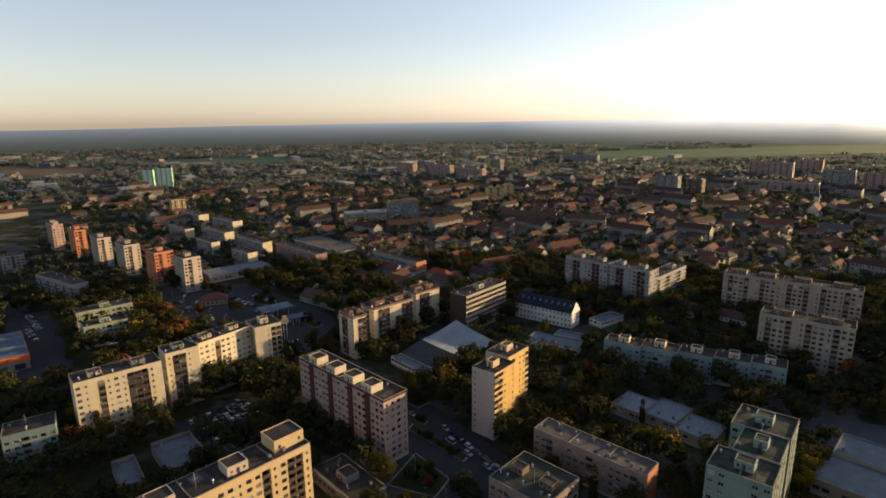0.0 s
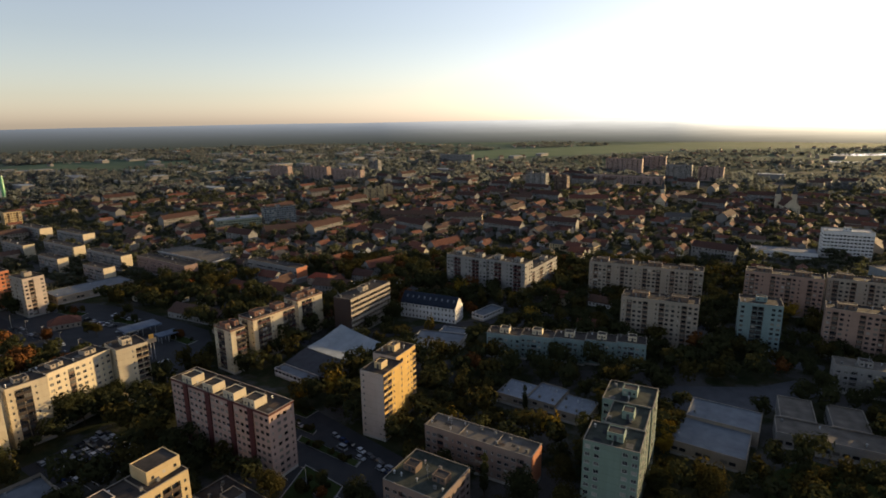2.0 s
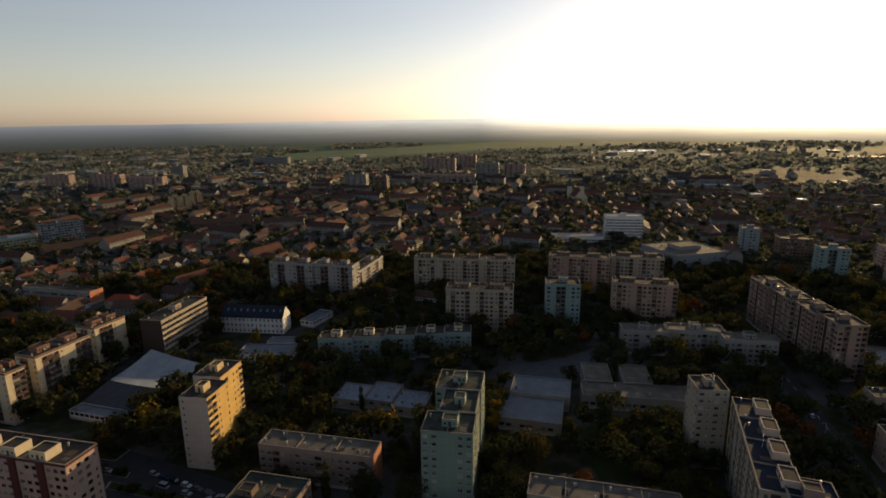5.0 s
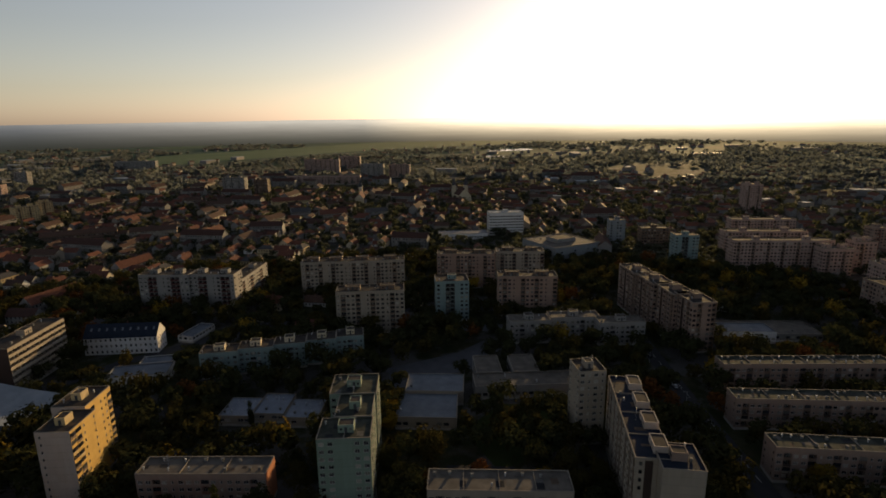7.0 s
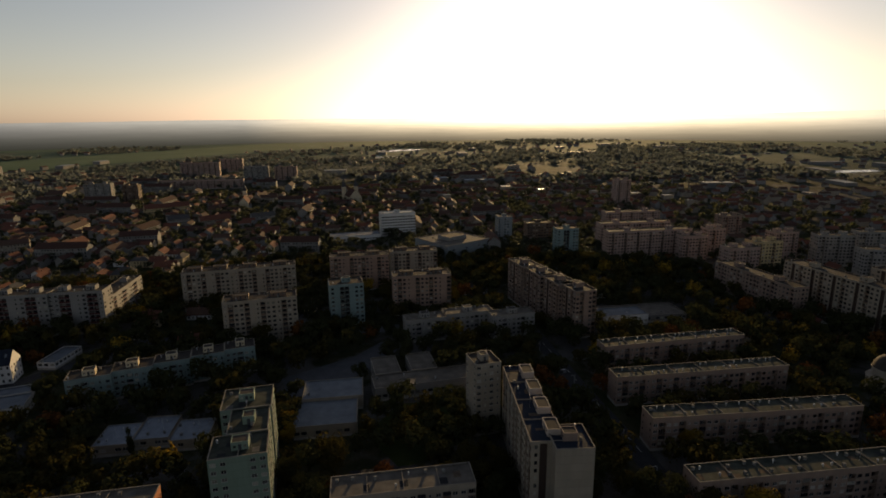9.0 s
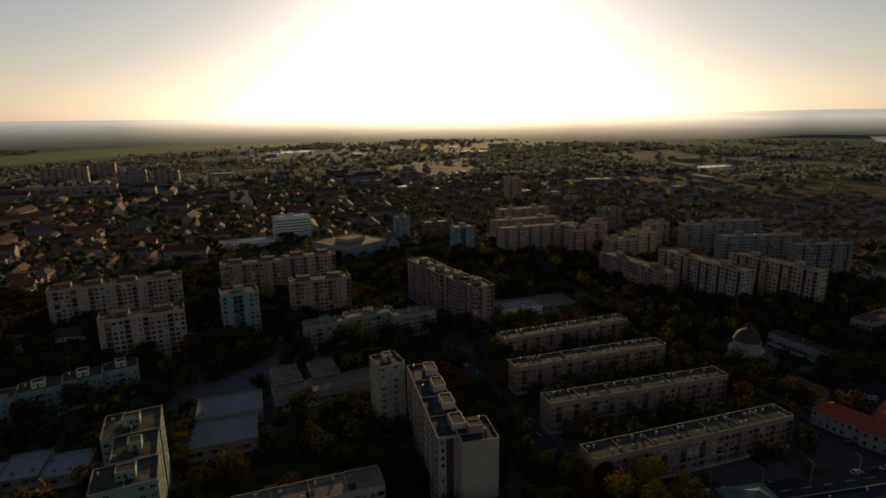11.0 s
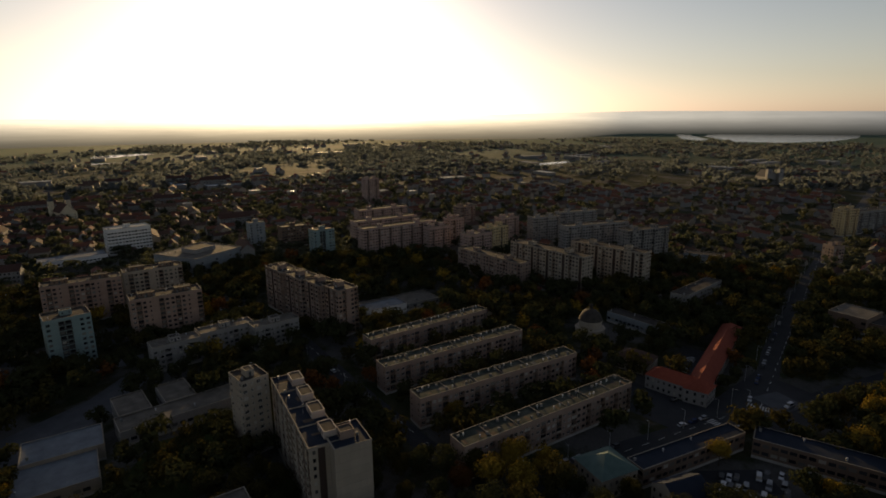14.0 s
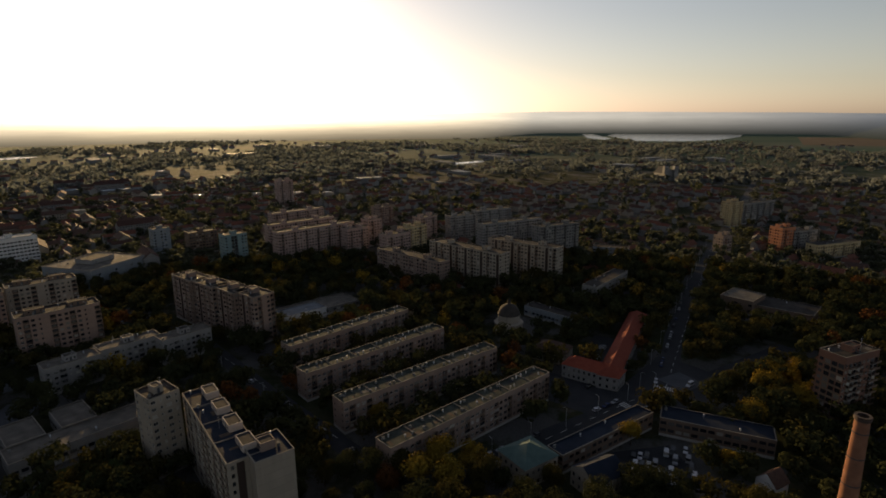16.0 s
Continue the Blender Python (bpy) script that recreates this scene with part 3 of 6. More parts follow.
            zz = h - .445 + .0006 * k
            b.quad((u, v, zz), (u + w, v, zz), (u + w, v + d, zz), (u, v + d, zz))
            part("felt_sheet", b.mesh("felt_sheet", FELT[rnd.randrange(3)]), root)
        for k in range(1, int(L / 15) + 1):       # low firewalls across the roof
            b = Soup()
            u = L * k / (int(L / 15) + 1)
            b.box(u - .12, .3, h - .45, u + .12, D - .3, h - .05)
            part("firewall", b.mesh("firewall", COPING), root)
    gapv = st["step"] or (6 if st["near"] else 14)
    if st["vents"]:
        for k in range(int(L / gapv)):
            b = Soup()
            vx, vy = 2 + k * gapv + rnd.uniform(-1, 1), D * rnd.choice((0.25, 0.75)) + rnd.uniform(-.5, .5)
            if rnd.random() < .5:
                b.box(vx - .45, vy - .35, h - .45, vx + .45, vy + .35, h + .55)
                b.box(vx - .55, vy - .45, h + .6, vx + .55, vy + .45, h + .7, 0, True)
            else:
                b.tube(vx, vy, h - .45, h + .5, .22, .22, 8)
                b.tube(vx, vy, h + .5, h + .85, .42, .30, 8)
            part("vent", b.mesh("vent", VENT_PAINT if len(b.f) < 12 else GALV), root)
        if near_mast(rnd, st):
            b = Soup()
            mx = L * rnd.uniform(.2, .8)
            b.tube(mx, D * .4, h - .45, h + 5, .05, .03, 6)
            for k in range(5):
                b.box(mx - .7 + k * .06, D * .4 - .02, h + 2.6 + k * .5, mx + .7 - k * .06, D * .4 + .02, h + 2.64 + k * .5, 0, True)
            part("aerial", b.mesh("aerial", GALV), root)
    return root


def roof_volume(root, x0, x1, y0, y1, z0, z1, wall, roof):
    """A set-back storey on the roof, with windows and a rimmed flat top."""
    b = Soup()
    for a in ((x0, y0, x1, y0 + .25), (x0, y1 - .25, x1, y1), (x0, y0 + .25, x0 + .25, y1 - .25), (x1 - .25, y0 + .25, x1, y1 - .25)):
        b.box(a[0], a[1], z0, a[2], a[3], z1)
    top = part("roof_storey", b.mesh("roof_storey", wall), root)
    b = Soup()
    b.quad((x0 + .2, y0 + .2, z1 - .3), (x1 - .2, y0 + .2, z1 - .3), (x1 - .2, y1 - .2, z1 - .3), (x0 + .2, y1 - .2, z1 - .3))
    part("storey_roof", b.mesh("storey_roof", roof), top)
    for k in range(3):
        b = Soup()
        u = x0 + (x1 - x0) * (k + .5) / 3
        b.box(u - .45, y0 - .03, z0 + 1.2, u + .45, y0 + .02, z0 + 2.2)
        part("storey_window", b.mesh("storey_window", GLASS), top)


def near_mast(rnd, st):
    return st["near"] and rnd.random() < .6

# ---- colours of the painted panels ----
COLOURS = {}
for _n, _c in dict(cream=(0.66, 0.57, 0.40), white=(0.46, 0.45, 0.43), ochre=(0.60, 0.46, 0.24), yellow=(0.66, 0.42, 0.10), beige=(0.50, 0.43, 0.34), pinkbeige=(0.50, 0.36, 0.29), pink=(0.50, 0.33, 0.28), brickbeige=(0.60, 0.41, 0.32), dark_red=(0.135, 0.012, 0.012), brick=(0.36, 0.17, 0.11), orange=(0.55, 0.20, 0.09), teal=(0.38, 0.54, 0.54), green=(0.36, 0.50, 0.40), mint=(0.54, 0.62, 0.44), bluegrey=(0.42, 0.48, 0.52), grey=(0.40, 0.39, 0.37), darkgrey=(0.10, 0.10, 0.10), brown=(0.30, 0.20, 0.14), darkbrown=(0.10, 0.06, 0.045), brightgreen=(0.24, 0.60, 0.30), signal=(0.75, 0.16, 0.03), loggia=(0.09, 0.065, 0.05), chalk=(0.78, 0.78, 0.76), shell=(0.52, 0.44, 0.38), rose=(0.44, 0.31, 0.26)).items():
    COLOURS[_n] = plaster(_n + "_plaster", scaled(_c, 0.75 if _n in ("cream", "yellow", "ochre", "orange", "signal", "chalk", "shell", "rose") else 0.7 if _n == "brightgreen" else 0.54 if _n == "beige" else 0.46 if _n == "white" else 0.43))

style("cream_slab", "cream ten-storey panel block lit by evening sun", "cream", "wn.bnwnbbbn.", "w.w", near=2, panels=("darkbrown", "loggia", "brown", "loggia", "darkbrown", "beige", "loggia"), hut_wall="beige", hut_size=(5.2, 4.4, 1.7), huts=2)
style("cream_slab2", "cream ten-storey middle section with brown loggias", "cream", "nbbn.", "w.w", near=2, panels=("darkbrown", "loggia", "brown", "loggia", "darkbrown", "beige", "loggia"), hut_wall="beige", hut_size=(5.2, 4.4, 1.7), huts=1)
style("cream_slab3", "cream ten-storey section with narrow loggia column", "cream", "wwnbwwnwnw", "w.w", near=2, panels=("darkbrown", "loggia", "brown", "loggia", "darkbrown", "beige", "loggia"), hut_wall="beige", hut_size=(5.2, 4.4, 1.7), huts=2)
style("nursery", "low nursery building with pale blue sheet roof", "beige", "WW.", "W.", huts=0, roof=NURSERY_ROOF, storey=3.6, category="low building", panels=("white",), near=1, step=2.4)
style("cream_tower", "cream end tower with dark balcony column", "cream", "..nbb", ".w.", near=1, panels=("brown", "darkbrown"), huts=1)
style("red_slab", "beige ten-storey block with dark red stair shafts", "rose", accent="dark_red", front="wwwRwwwwRwwwwRwwwRwwww", end="nwwn", near=2, huts=4, hut_wall="cream", panels=("shell",), rim="dark_red", hut_at=(.17, .40, .61, .81), hut_y=.3, hut_size=(6.2, 5.8, 3.0))
# end walls carry the low sun's gold in their paint; the front stays duller
style("yellow_tower", "tall yellow tower block with stacked yellow balconies and sun-gold painted ends", "shell", "n...", "bbn.n", near=2, panels=("yellow", "ochre", "yellow", "brown"), huts=1, hut_wall="ochre", accent="yellow", end_slot=1)
style("yellow_tower2", "rear half of tall yellow tower block with sun-gold painted ends", "shell", "n...", "bb.nn", near=2, panels=("yellow", "ochre", "yellow", "brown"), huts=1, hut_wall="ochre", accent="yellow", end_slot=1)
style("ochre_slab", "ochre panel block with dark window bands", "ochre", "wwnwwbnwbbn", "nw.n", near=2, panels=("darkbrown", "loggia", "brown", "cream", "loggia"), huts=2, hut_wall="shell", hut_at=(.29, .63), hut_y=.45, hut_size=(6.5, 6.0, 3.0), top_box=(.83, .997, .28, .99, 3.8))
style("teal_low", "pale teal five-storey block with flat roof", "teal", "wwbw", "n.n", near=1, panels=("white",), huts=0)
style("green_step", "pale green stepped five-storey block", "mint", "wbw", "nwn", near=1, panels=("white", "green"), huts=1)
style("grey_mid", "grey four-storey panel block with pale stripes", "white", "wwrw", "n.n", huts=0, accent="darkgrey", panels=("grey",))
style("orange_tower", "orange ten-storey tower block", "orange", "w.w", "wb.", huts=1, panels=("brick",), accent="brick")
# paler accent on the ends paints in the sunlit side
style("white_tower", "beige ten-storey tower block, ends painted sunlit-pale, brown balcony column", "beige", "w.w", "wb.w", end_slot=1, huts=1, panels=("brown",), accent="shell")
style("yellow_small", "small yellow tower block", "ochre", "wbw", "wrw", huts=0, panels=("brown",), accent="brown")
style("silo", "tower block with bright green vertical stripes", "chalk", "R..", "R..", huts=0, accent="brightgreen", panels=("mint",))
# cream on the ends stands for sunlight; the shaded long side is greyer
style("pale_mid", "pale five-storey slab with end walls painted sunlit cream", "white", "wwbw", "...", end_slot=1, accent="cream", huts=0, panels=("bluegrey",))
style("pink_mid", "dull pink four-storey slab", "pink", "wwnw", "nwn", huts=0, panels=("pink",))
style("white_hall", "long low hall with bright white roof", "grey", "WW.", "W", huts=0, roof=GRAVEL_ROOF, rim="chalk", storey=4, category="hall", panels=("white",))
style("school", "three-storey school with orange end walls", "white", "WWWw", "...", end_slot=1, accent="orange", huts=0, storey=3.2, category="school building", panels=("white",))
style("low_shop", "low commercial building with grey metal roof", "beige", "WW.W", "W.", huts=0, roof=METAL_ROOF, storey=4, category="shop", panels=("white",))
style("office_green", "office block with pale flat roof", "mint", "WWWW", "WW", huts=1, roof=WHITE_ROOF, category="office building", panels=("white",))
style("office_teal", "teal glazed office block", "bluegrey", "WWWWWW", "WW", huts=1, category="office building", panels=("white",))
style("office_dark", "dark office slab with long horizontal window bands", "beige", "oooooooooooo", "....", accent="darkbrown", end_slot=1, near=1, huts=1, category="office building", panels=("beige", "beige"), storey=3.2, end2="....")
style("redtop", "cream block with dark red roof edge and balconies", "cream", ".bbbn.", "nwn", end2="nbb.n", near=2, huts=2, hut_wall="brick", panels=("darkbrown", "dark_red", "loggia"), rim="brick")
style("low_white", "low white service building with flat roof", "chalk", "WWW", "W", huts=0, roof=METAL_ROOF, storey=3.2, category="low building", panels=("white",))
style("shop_dark", "low shop with dark felt roof and white roof edging", "beige", "WWW", "W", huts=1, hut_wall="white", rim="chalk", near=1, step=4, storey=3.2, category="shop", panels=("white",))
style("teal_row", "pale blue-green five-storey staggered block", "teal", "wwbwn", "nwn", near=1, huts=1, panels=("white", "teal"), hut_wall="cream")
style("white_cluster", "white ten-storey block with dark red balcony strips", "white", "wwbb.nwbbnw", "w.w", near=1, huts=2, panels=("dark_red", "darkbrown", "loggia"))
style("beige_cluster", "beige ten-storey block with dark balcony strips", "beige", "nbwwb.nbww", "wnw", near=1, huts=2, panels=("brown", "darkbrown", "loggia"), hut_wall="brown", hut_size=(9, 6, 2.4))
style("brown_cluster", "brown-beige ten-storey block with dark balconies", "brickbeige", "wbwn.bw", "wnw", near=1, huts=2, panels=("brown", "darkbrown", "loggia"), hut_wall="brown", hut_size=(9, 6, 2.4))
style("teal_tower", "pale blue tower block with dark balcony column", "teal", "w.bb.w", "wnw", huts=1, panels=("darkgrey", "brown"))
style("blue_tower", "pale blue tower block", "bluegrey", "w.w", "wnw", huts=1, panels=("white",))
style("slab_blank", "beige end section with blank gable wall", "beige", "..", "....", near=1, huts=1, hut_wall="pinkbeige", panels=("brown",), roof=BLUE_ROOF)
style("green_slab", "tall pale green stepped tower block with balconies", "green", "ww..", "wbwbwwb", end2="w.w", near=2, huts=1, hut_wall="green", panels=("white", "green"), roof=BITUMEN_GREEN)
style("brick_low", "five-storey block with brick-red end wall", "pinkbeige", "wwbwnw", "...", end_slot=1, near=2, huts=0, panels=("brick", "pinkbeige"), roof=GRAVEL_ROOF, accent="orange", step=4)
style("dark_roof", "low block with dark patched roof", "pinkbeige", "wwbw", "wbw", near=1, huts=2, panels=("pink",), hut_wall="brown", hut_size=(5, 4, 2.2), step=3, roof=BITUMEN_GREEN)
style("flat_low", "single-storey flat-roofed hall with pale roof", "beige", "WW.", "W.", huts=0, roof=METAL_ROOF, storey=3.6, category="low building", panels=("white",))
style("school_low", "low two-storey school wing with pale flat roof", "white", "WWW", "W", huts=0, roof=GRAVEL_ROOF, storey=3.0, category="school building", panels=("white",))
style("staggered", "grey-white staggered five-storey block", "white", "wwbn", "nwn", near=1, huts=1, panels=("grey", "white"), roof=GRAVEL_ROOF)
style("big_slab_end", "tall beige end tower of a long block", "beige", "wn", "w.n", near=2, huts=1, panels=("brown",))
style("big_slab", "long beige ten-storey block with roof huts", "beige", "wbwbwnbw", "wr..", near=2, huts=4, hut_wall="shell", panels=("brown", "beige"), hut_y=.8, hut_size=(7.5, 4.6, 2.4), roof=BLUE_ROOF)
style("ridge_slab", "stepped beige ten-storey block with bright roof edge", "pinkbeige", "wbwrwb", "wb.", near=1, huts=1, panels=("brown", "beige"), accent="darkbrown")
style("low_pavilion", "low pavilion with dark flat roof", "grey", "WWW.", "WW", huts=0, roof=GRAVEL_ROOF, storey=3.6, category="low building", panels=("white",))
style("row_slab_pale", "five-storey slab with pale gravelled roof and vents", "beige", "wbwwbn", "n.n", near=2, huts=0, panels=("brown", "beige"), roof=GRAVEL_ROOF)
style("row_slab", "five-storey pinkish slab with dark balcony bays", "pinkbeige", "wbwwbn", "n.n", near=2, huts=0, panels=("brown", "beige", "darkbrown"), step=3.2, roof=BITUMEN_GREEN)
style("white_cube", "white office building of several storeys", "chalk", "WWWWW", "WWW", huts=1, category="office building", panels=("white",), roof=WHITE_ROOF, storey=3.2)
style("mall", "large grey shopping centre with flat roof", "bluegrey", "..W..", ".W.", huts=1, hut_wall="white", hut_size=(22, 17, 3.4), category="shopping centre", panels=("white",), roof=GRAVEL_ROOF, storey=4, rim="white", vents=True, step=5)
style("brown_tower", "brown nine-storey tower block", "brown", "wbw", "wnw", huts=1, panels=("brown",))
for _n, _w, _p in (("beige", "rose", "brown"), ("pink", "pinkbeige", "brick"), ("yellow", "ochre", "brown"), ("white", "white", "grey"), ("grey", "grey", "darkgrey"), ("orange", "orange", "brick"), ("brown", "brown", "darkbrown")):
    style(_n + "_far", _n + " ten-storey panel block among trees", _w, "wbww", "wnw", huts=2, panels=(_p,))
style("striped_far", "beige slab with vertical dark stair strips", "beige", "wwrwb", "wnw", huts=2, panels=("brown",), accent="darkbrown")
style("pink_slab", "long pink eight-storey slab", "pinkbeige", "wwbwn", "wnw", huts=2, panels=("pink",))
style("blue_low", "low pale blue building with flat roof", "bluegrey", "WW", "W", huts=0, panels=("white",), storey=3.2, category="low building")
style("grey_low", "long grey five-storey slab", "grey", "wwnw", "nwn", huts=0, panels=("grey",))
style("yellow_low", "low yellow four-storey block", "ochre", "wwbw", "nwn", huts=0, panels=("brown",))
style("gym", "sports hall with pale flat roof", "brown", "W..", "...", huts=0, roof=GRAVEL_ROOF, storey=4, category="sports hall", panels=("white",))
style("gym_low", "low school building with dark flat roof", "brown", "WWW", "W", huts=0, storey=3.2, category="school building", panels=("white",))
style("brown_tower_near", "brown brick tower block with dark balcony fronts", "brick", "wpppw", "wpppw", near=2, huts=1, panels=("brown", "darkbrown"))
style("glint_hall", "low hall with glossy flat metal roof", "beige", "W.W", "W.", huts=0, roof=WET_METAL, storey=4, category="hall", panels=("white",), vents=False)
style("depot", "long low brown building with dark blue flat roof", "brown", "WWW", "W", huts=0, roof=BLUE_ROOF, storey=3.2, category="low building", panels=("white",))

# ---- streets and yards ----
strip("road", [(-330, 520), (-209, 402), (-125, 321), (-94, 308), (-56, 258), (-31, 214), (-10, 176), (20, 130)], 9, ASPHALT, 0.03, "grey asphalt street between the tall blocks", "road")
strip("road", [(-94, 312), (-60, 336), (10, 318), (60, 330), (150, 330)], 8, ASPHALT, 0.034, "grey asphalt cross street", "road")
strip("road", [(-60, 286), (-27, 246), (-5, 215), (19, 177), (45, 130)], 12, ASPHALT, 0.038, "wide asphalt street with parked cars", "road")
strip("road", [(330, 180), (285, 135), (245, 96), (194, 43), (165, 8)], 9, ASPHALT, 0.03, "grey asphalt street along the long block", "road")
strip("road", [(160, 15), (185, -9), (209, -43), (241, -92), (262, -132), (300, -190)], 14, ASPHALT, 0.034, "wide asphalt boulevard", "road")
strip("road", [(236, -96), (314, -128), (401, -173), (525, -241), (747, -371), (1055, -549), (1500, -800)], 10, ASPHALT, 0.038, "long straight boulevard out of town", "road")
strip("road", [(-828, 1029), (-574, 1047), (-319, 1340), (-5, 1747)], 26, rough_mat("railway_ballast", (0.10, 0.08, 0.06), (0.18, 0.14, 0.11), 0.1), 0.03, "wide brown railway yard", "railway")
strip("road", [(140, 330), (215, 300), (262, 262), (300, 215), (330, 180)], 8, ASPHALT, 0.042, "shaded asphalt street", "road")
yard("parking_lot", -102, 203, 46, 30, 26, ASPHALT, 0.045, "dark asphalt car park with rows of cars")
yard("parking_lot", 172, -62, -78, 28, 24, ASPHALT, 0.045, "asphalt yard crowded with parked cars")
yard("paved_yard", 150, 205, -46, 34, 16, PAVING, 0.045, "pale paved school yard")
yard("paved_yard", 230, 232, -46, 26, 12, PAVING, 0.045, "pale paved yard between blocks")
yard("parking_lot", 118, 128, -46, 26, 14, ASPHALT, 0.045, "dark car park between trees")
yard("traffic_island", 246, -108, -60, 16, 16, PAVING, 0.06, "paved traffic island at the junction")


# ---- trees ----
def crown_soup(rnd, r, hgt, lobes, leaves, size, cz, column=False):
    """Leaf clumps over several lobes, with a darker ragged core."""
    v, f = [], []
    for _ in range(lobes):
        a, q = rnd.uniform(0, 2 * math.pi), r * rnd.uniform(0.15, 0.62) * (0.3 if column else 1)
        c = Vector((q * math.cos(a), q * math.sin(a), cz + hgt * rnd.uniform(-0.34, 0.34)))
        lr = r * rnd.uniform(0.42, 0.66)
        lz = lr * rnd.uniform(0.75, 1.05) * (1.6 if column else 1)
        for _ in range(leaves // lobes):
            d = Vector((rnd.gauss(0, 1), rnd.gauss(0, 1), rnd.gauss(0.15, 1))).normalized()
            k = rnd.uniform(0.62, 1.1)
            p = c + Vector((d.x * lr, d.y * lr, d.z * lz)) * k
            t = d.cross(Vector((rnd.gauss(0, 1), rnd.gauss(0, 1), rnd.gauss(0, 1)))).normalized()
            d2 = (d + Vector((rnd.gauss(0, .2), rnd.gauss(0, .2), rnd.gauss(0, .2)))).normalized()
            b = d2.cross(t)
            sz = size * rnd.uniform(0.6, 1.3)
            n = len(v)
            v += [tuple(p - t * sz), tuple(p + b * sz * .7 - d * sz * .25), tuple(p + t * sz), tuple(p - b * sz * .7 - d * sz * .25)]
            f.append((n, n + 1, n + 2, n + 3))
    return v, f


def trunk_soup(rnd, r, top, lean):
    s = Soup()
    s.tube(0, 0, -0.1, top, r, r * 0.55, 7, cap=False)
    for k in range(4):
        a = k * 1.7 + rnd.uniform(0, 1)
        n = len(s.v)
        z0, ln = top * rnd.uniform(.6, .95), top * rnd.uniform(.5, .8)
        e = Vector((math.cos(a) * ln * .6, math.sin(a) * ln * .6, z0 + ln * .8))
        w = r * .35
        s.v += [(w, 0, z0), (-w * .5, w * .9, z0), (-w * .5, -w * .9, z0), tuple(e)]
        s.f += [(n, n + 1, n + 3), (n + 1, n + 2, n + 3), (n + 2, n, n + 3)]
        s.i += [0, 0, 0]
    return s


TREE_KIND = {}


def tree_models():
    rnd = random.Random(4)
    leaf = {"green": LEAF_GREEN, "olive": LEAF_OLIVE, "gold": LEAF_GOLD, "rust": LEAF_RUST}
    for col in leaf:
        for v in range(3 if col in ("green", "olive") else 2):
            H, r = 10.5 + v * 1.8, 4.6 + v * 0.6
            cv, cf = crown_soup(rnd, r, H * .62, 14, 2600, 0.36, H * .60)
            TREE_KIND[col, v] = (mesh_from("crown", cv, cf, [leaf[col]]), trunk_soup(rnd, .22, H * .5, 0).mesh("trunk", BARK))
    for v in range(2):
        cv, cf = crown_soup(rnd, 2.3, 15, 9, 520, 0.5, 8.6, True)
        TREE_KIND["poplar", v] = (mesh_from("crown", cv, cf, [LEAF_OLIVE if v else LEAF_GREEN]), trunk_soup(rnd, .25, 6, 0).mesh("trunk", BARK))
    for v in range(2):
        cv, cf = crown_soup(rnd, 1.7, 1.7, 5, 110, 0.4, 1.0)
        TREE_KIND["shrub", v] = (mesh_from("crown", cv, cf, [LEAF_GREEN if v else LEAF_OLIVE]), trunk_soup(rnd, .08, .9, 0).mesh("trunk", BARK))


TREE_LABEL = {"green": "dark green broadleaf tree in evening shade", "olive": "olive green broadleaf tree turning autumnal", "gold": "golden yellow autumn tree", "rust": "small rust-red autumn broadleaf tree", "poplar": "slender tall poplar tree", "shrub": "low rounded garden shrub"}
tree_models()


def tree(x, y, kind, v, k=1.0, rz=0.0):
    crown, trunk = TREE_KIND[kind, v]
    t = thing("tree" if kind != "shrub" else "shrub", pose(x, y, 0, 0, 0, rz) @ Matrix.Scale(k, 4), TREE_LABEL[kind], "tree" if kind != "shrub" else "shrub", "trees between the blocks")
    part("crown", crown, t)
    part("trunk", trunk, t)
    return t


def far_mesh(name, templates, places, mats, label, category):
    """Joins many placed copies of small templates into one mesh. places: x, y, turn, sx, sz, template."""
    V, F, I, off = [], [], [], 0
    for x, y, a, sx, sz, k in places:
        v, f, i = templates[k]
        c, s = math.cos(a), math.sin(a)
        w = np.empty_like(v)
        w[:, 0] = (v[:, 0] * c - v[:, 1] * s) * sx + x
        w[:, 1] = (v[:, 0] * s + v[:, 1] * c) * sx + y
        w[:, 2] = v[:, 2] * sz
        V.append(w)
        F += [tuple(q + off for q in face) for face in f]
        I += i
        off += len(v)
    me = mesh_from(name, np.concatenate(V).tolist(), F, mats, I)
    return tagged(new(name, me), label, category, kind="stuff")


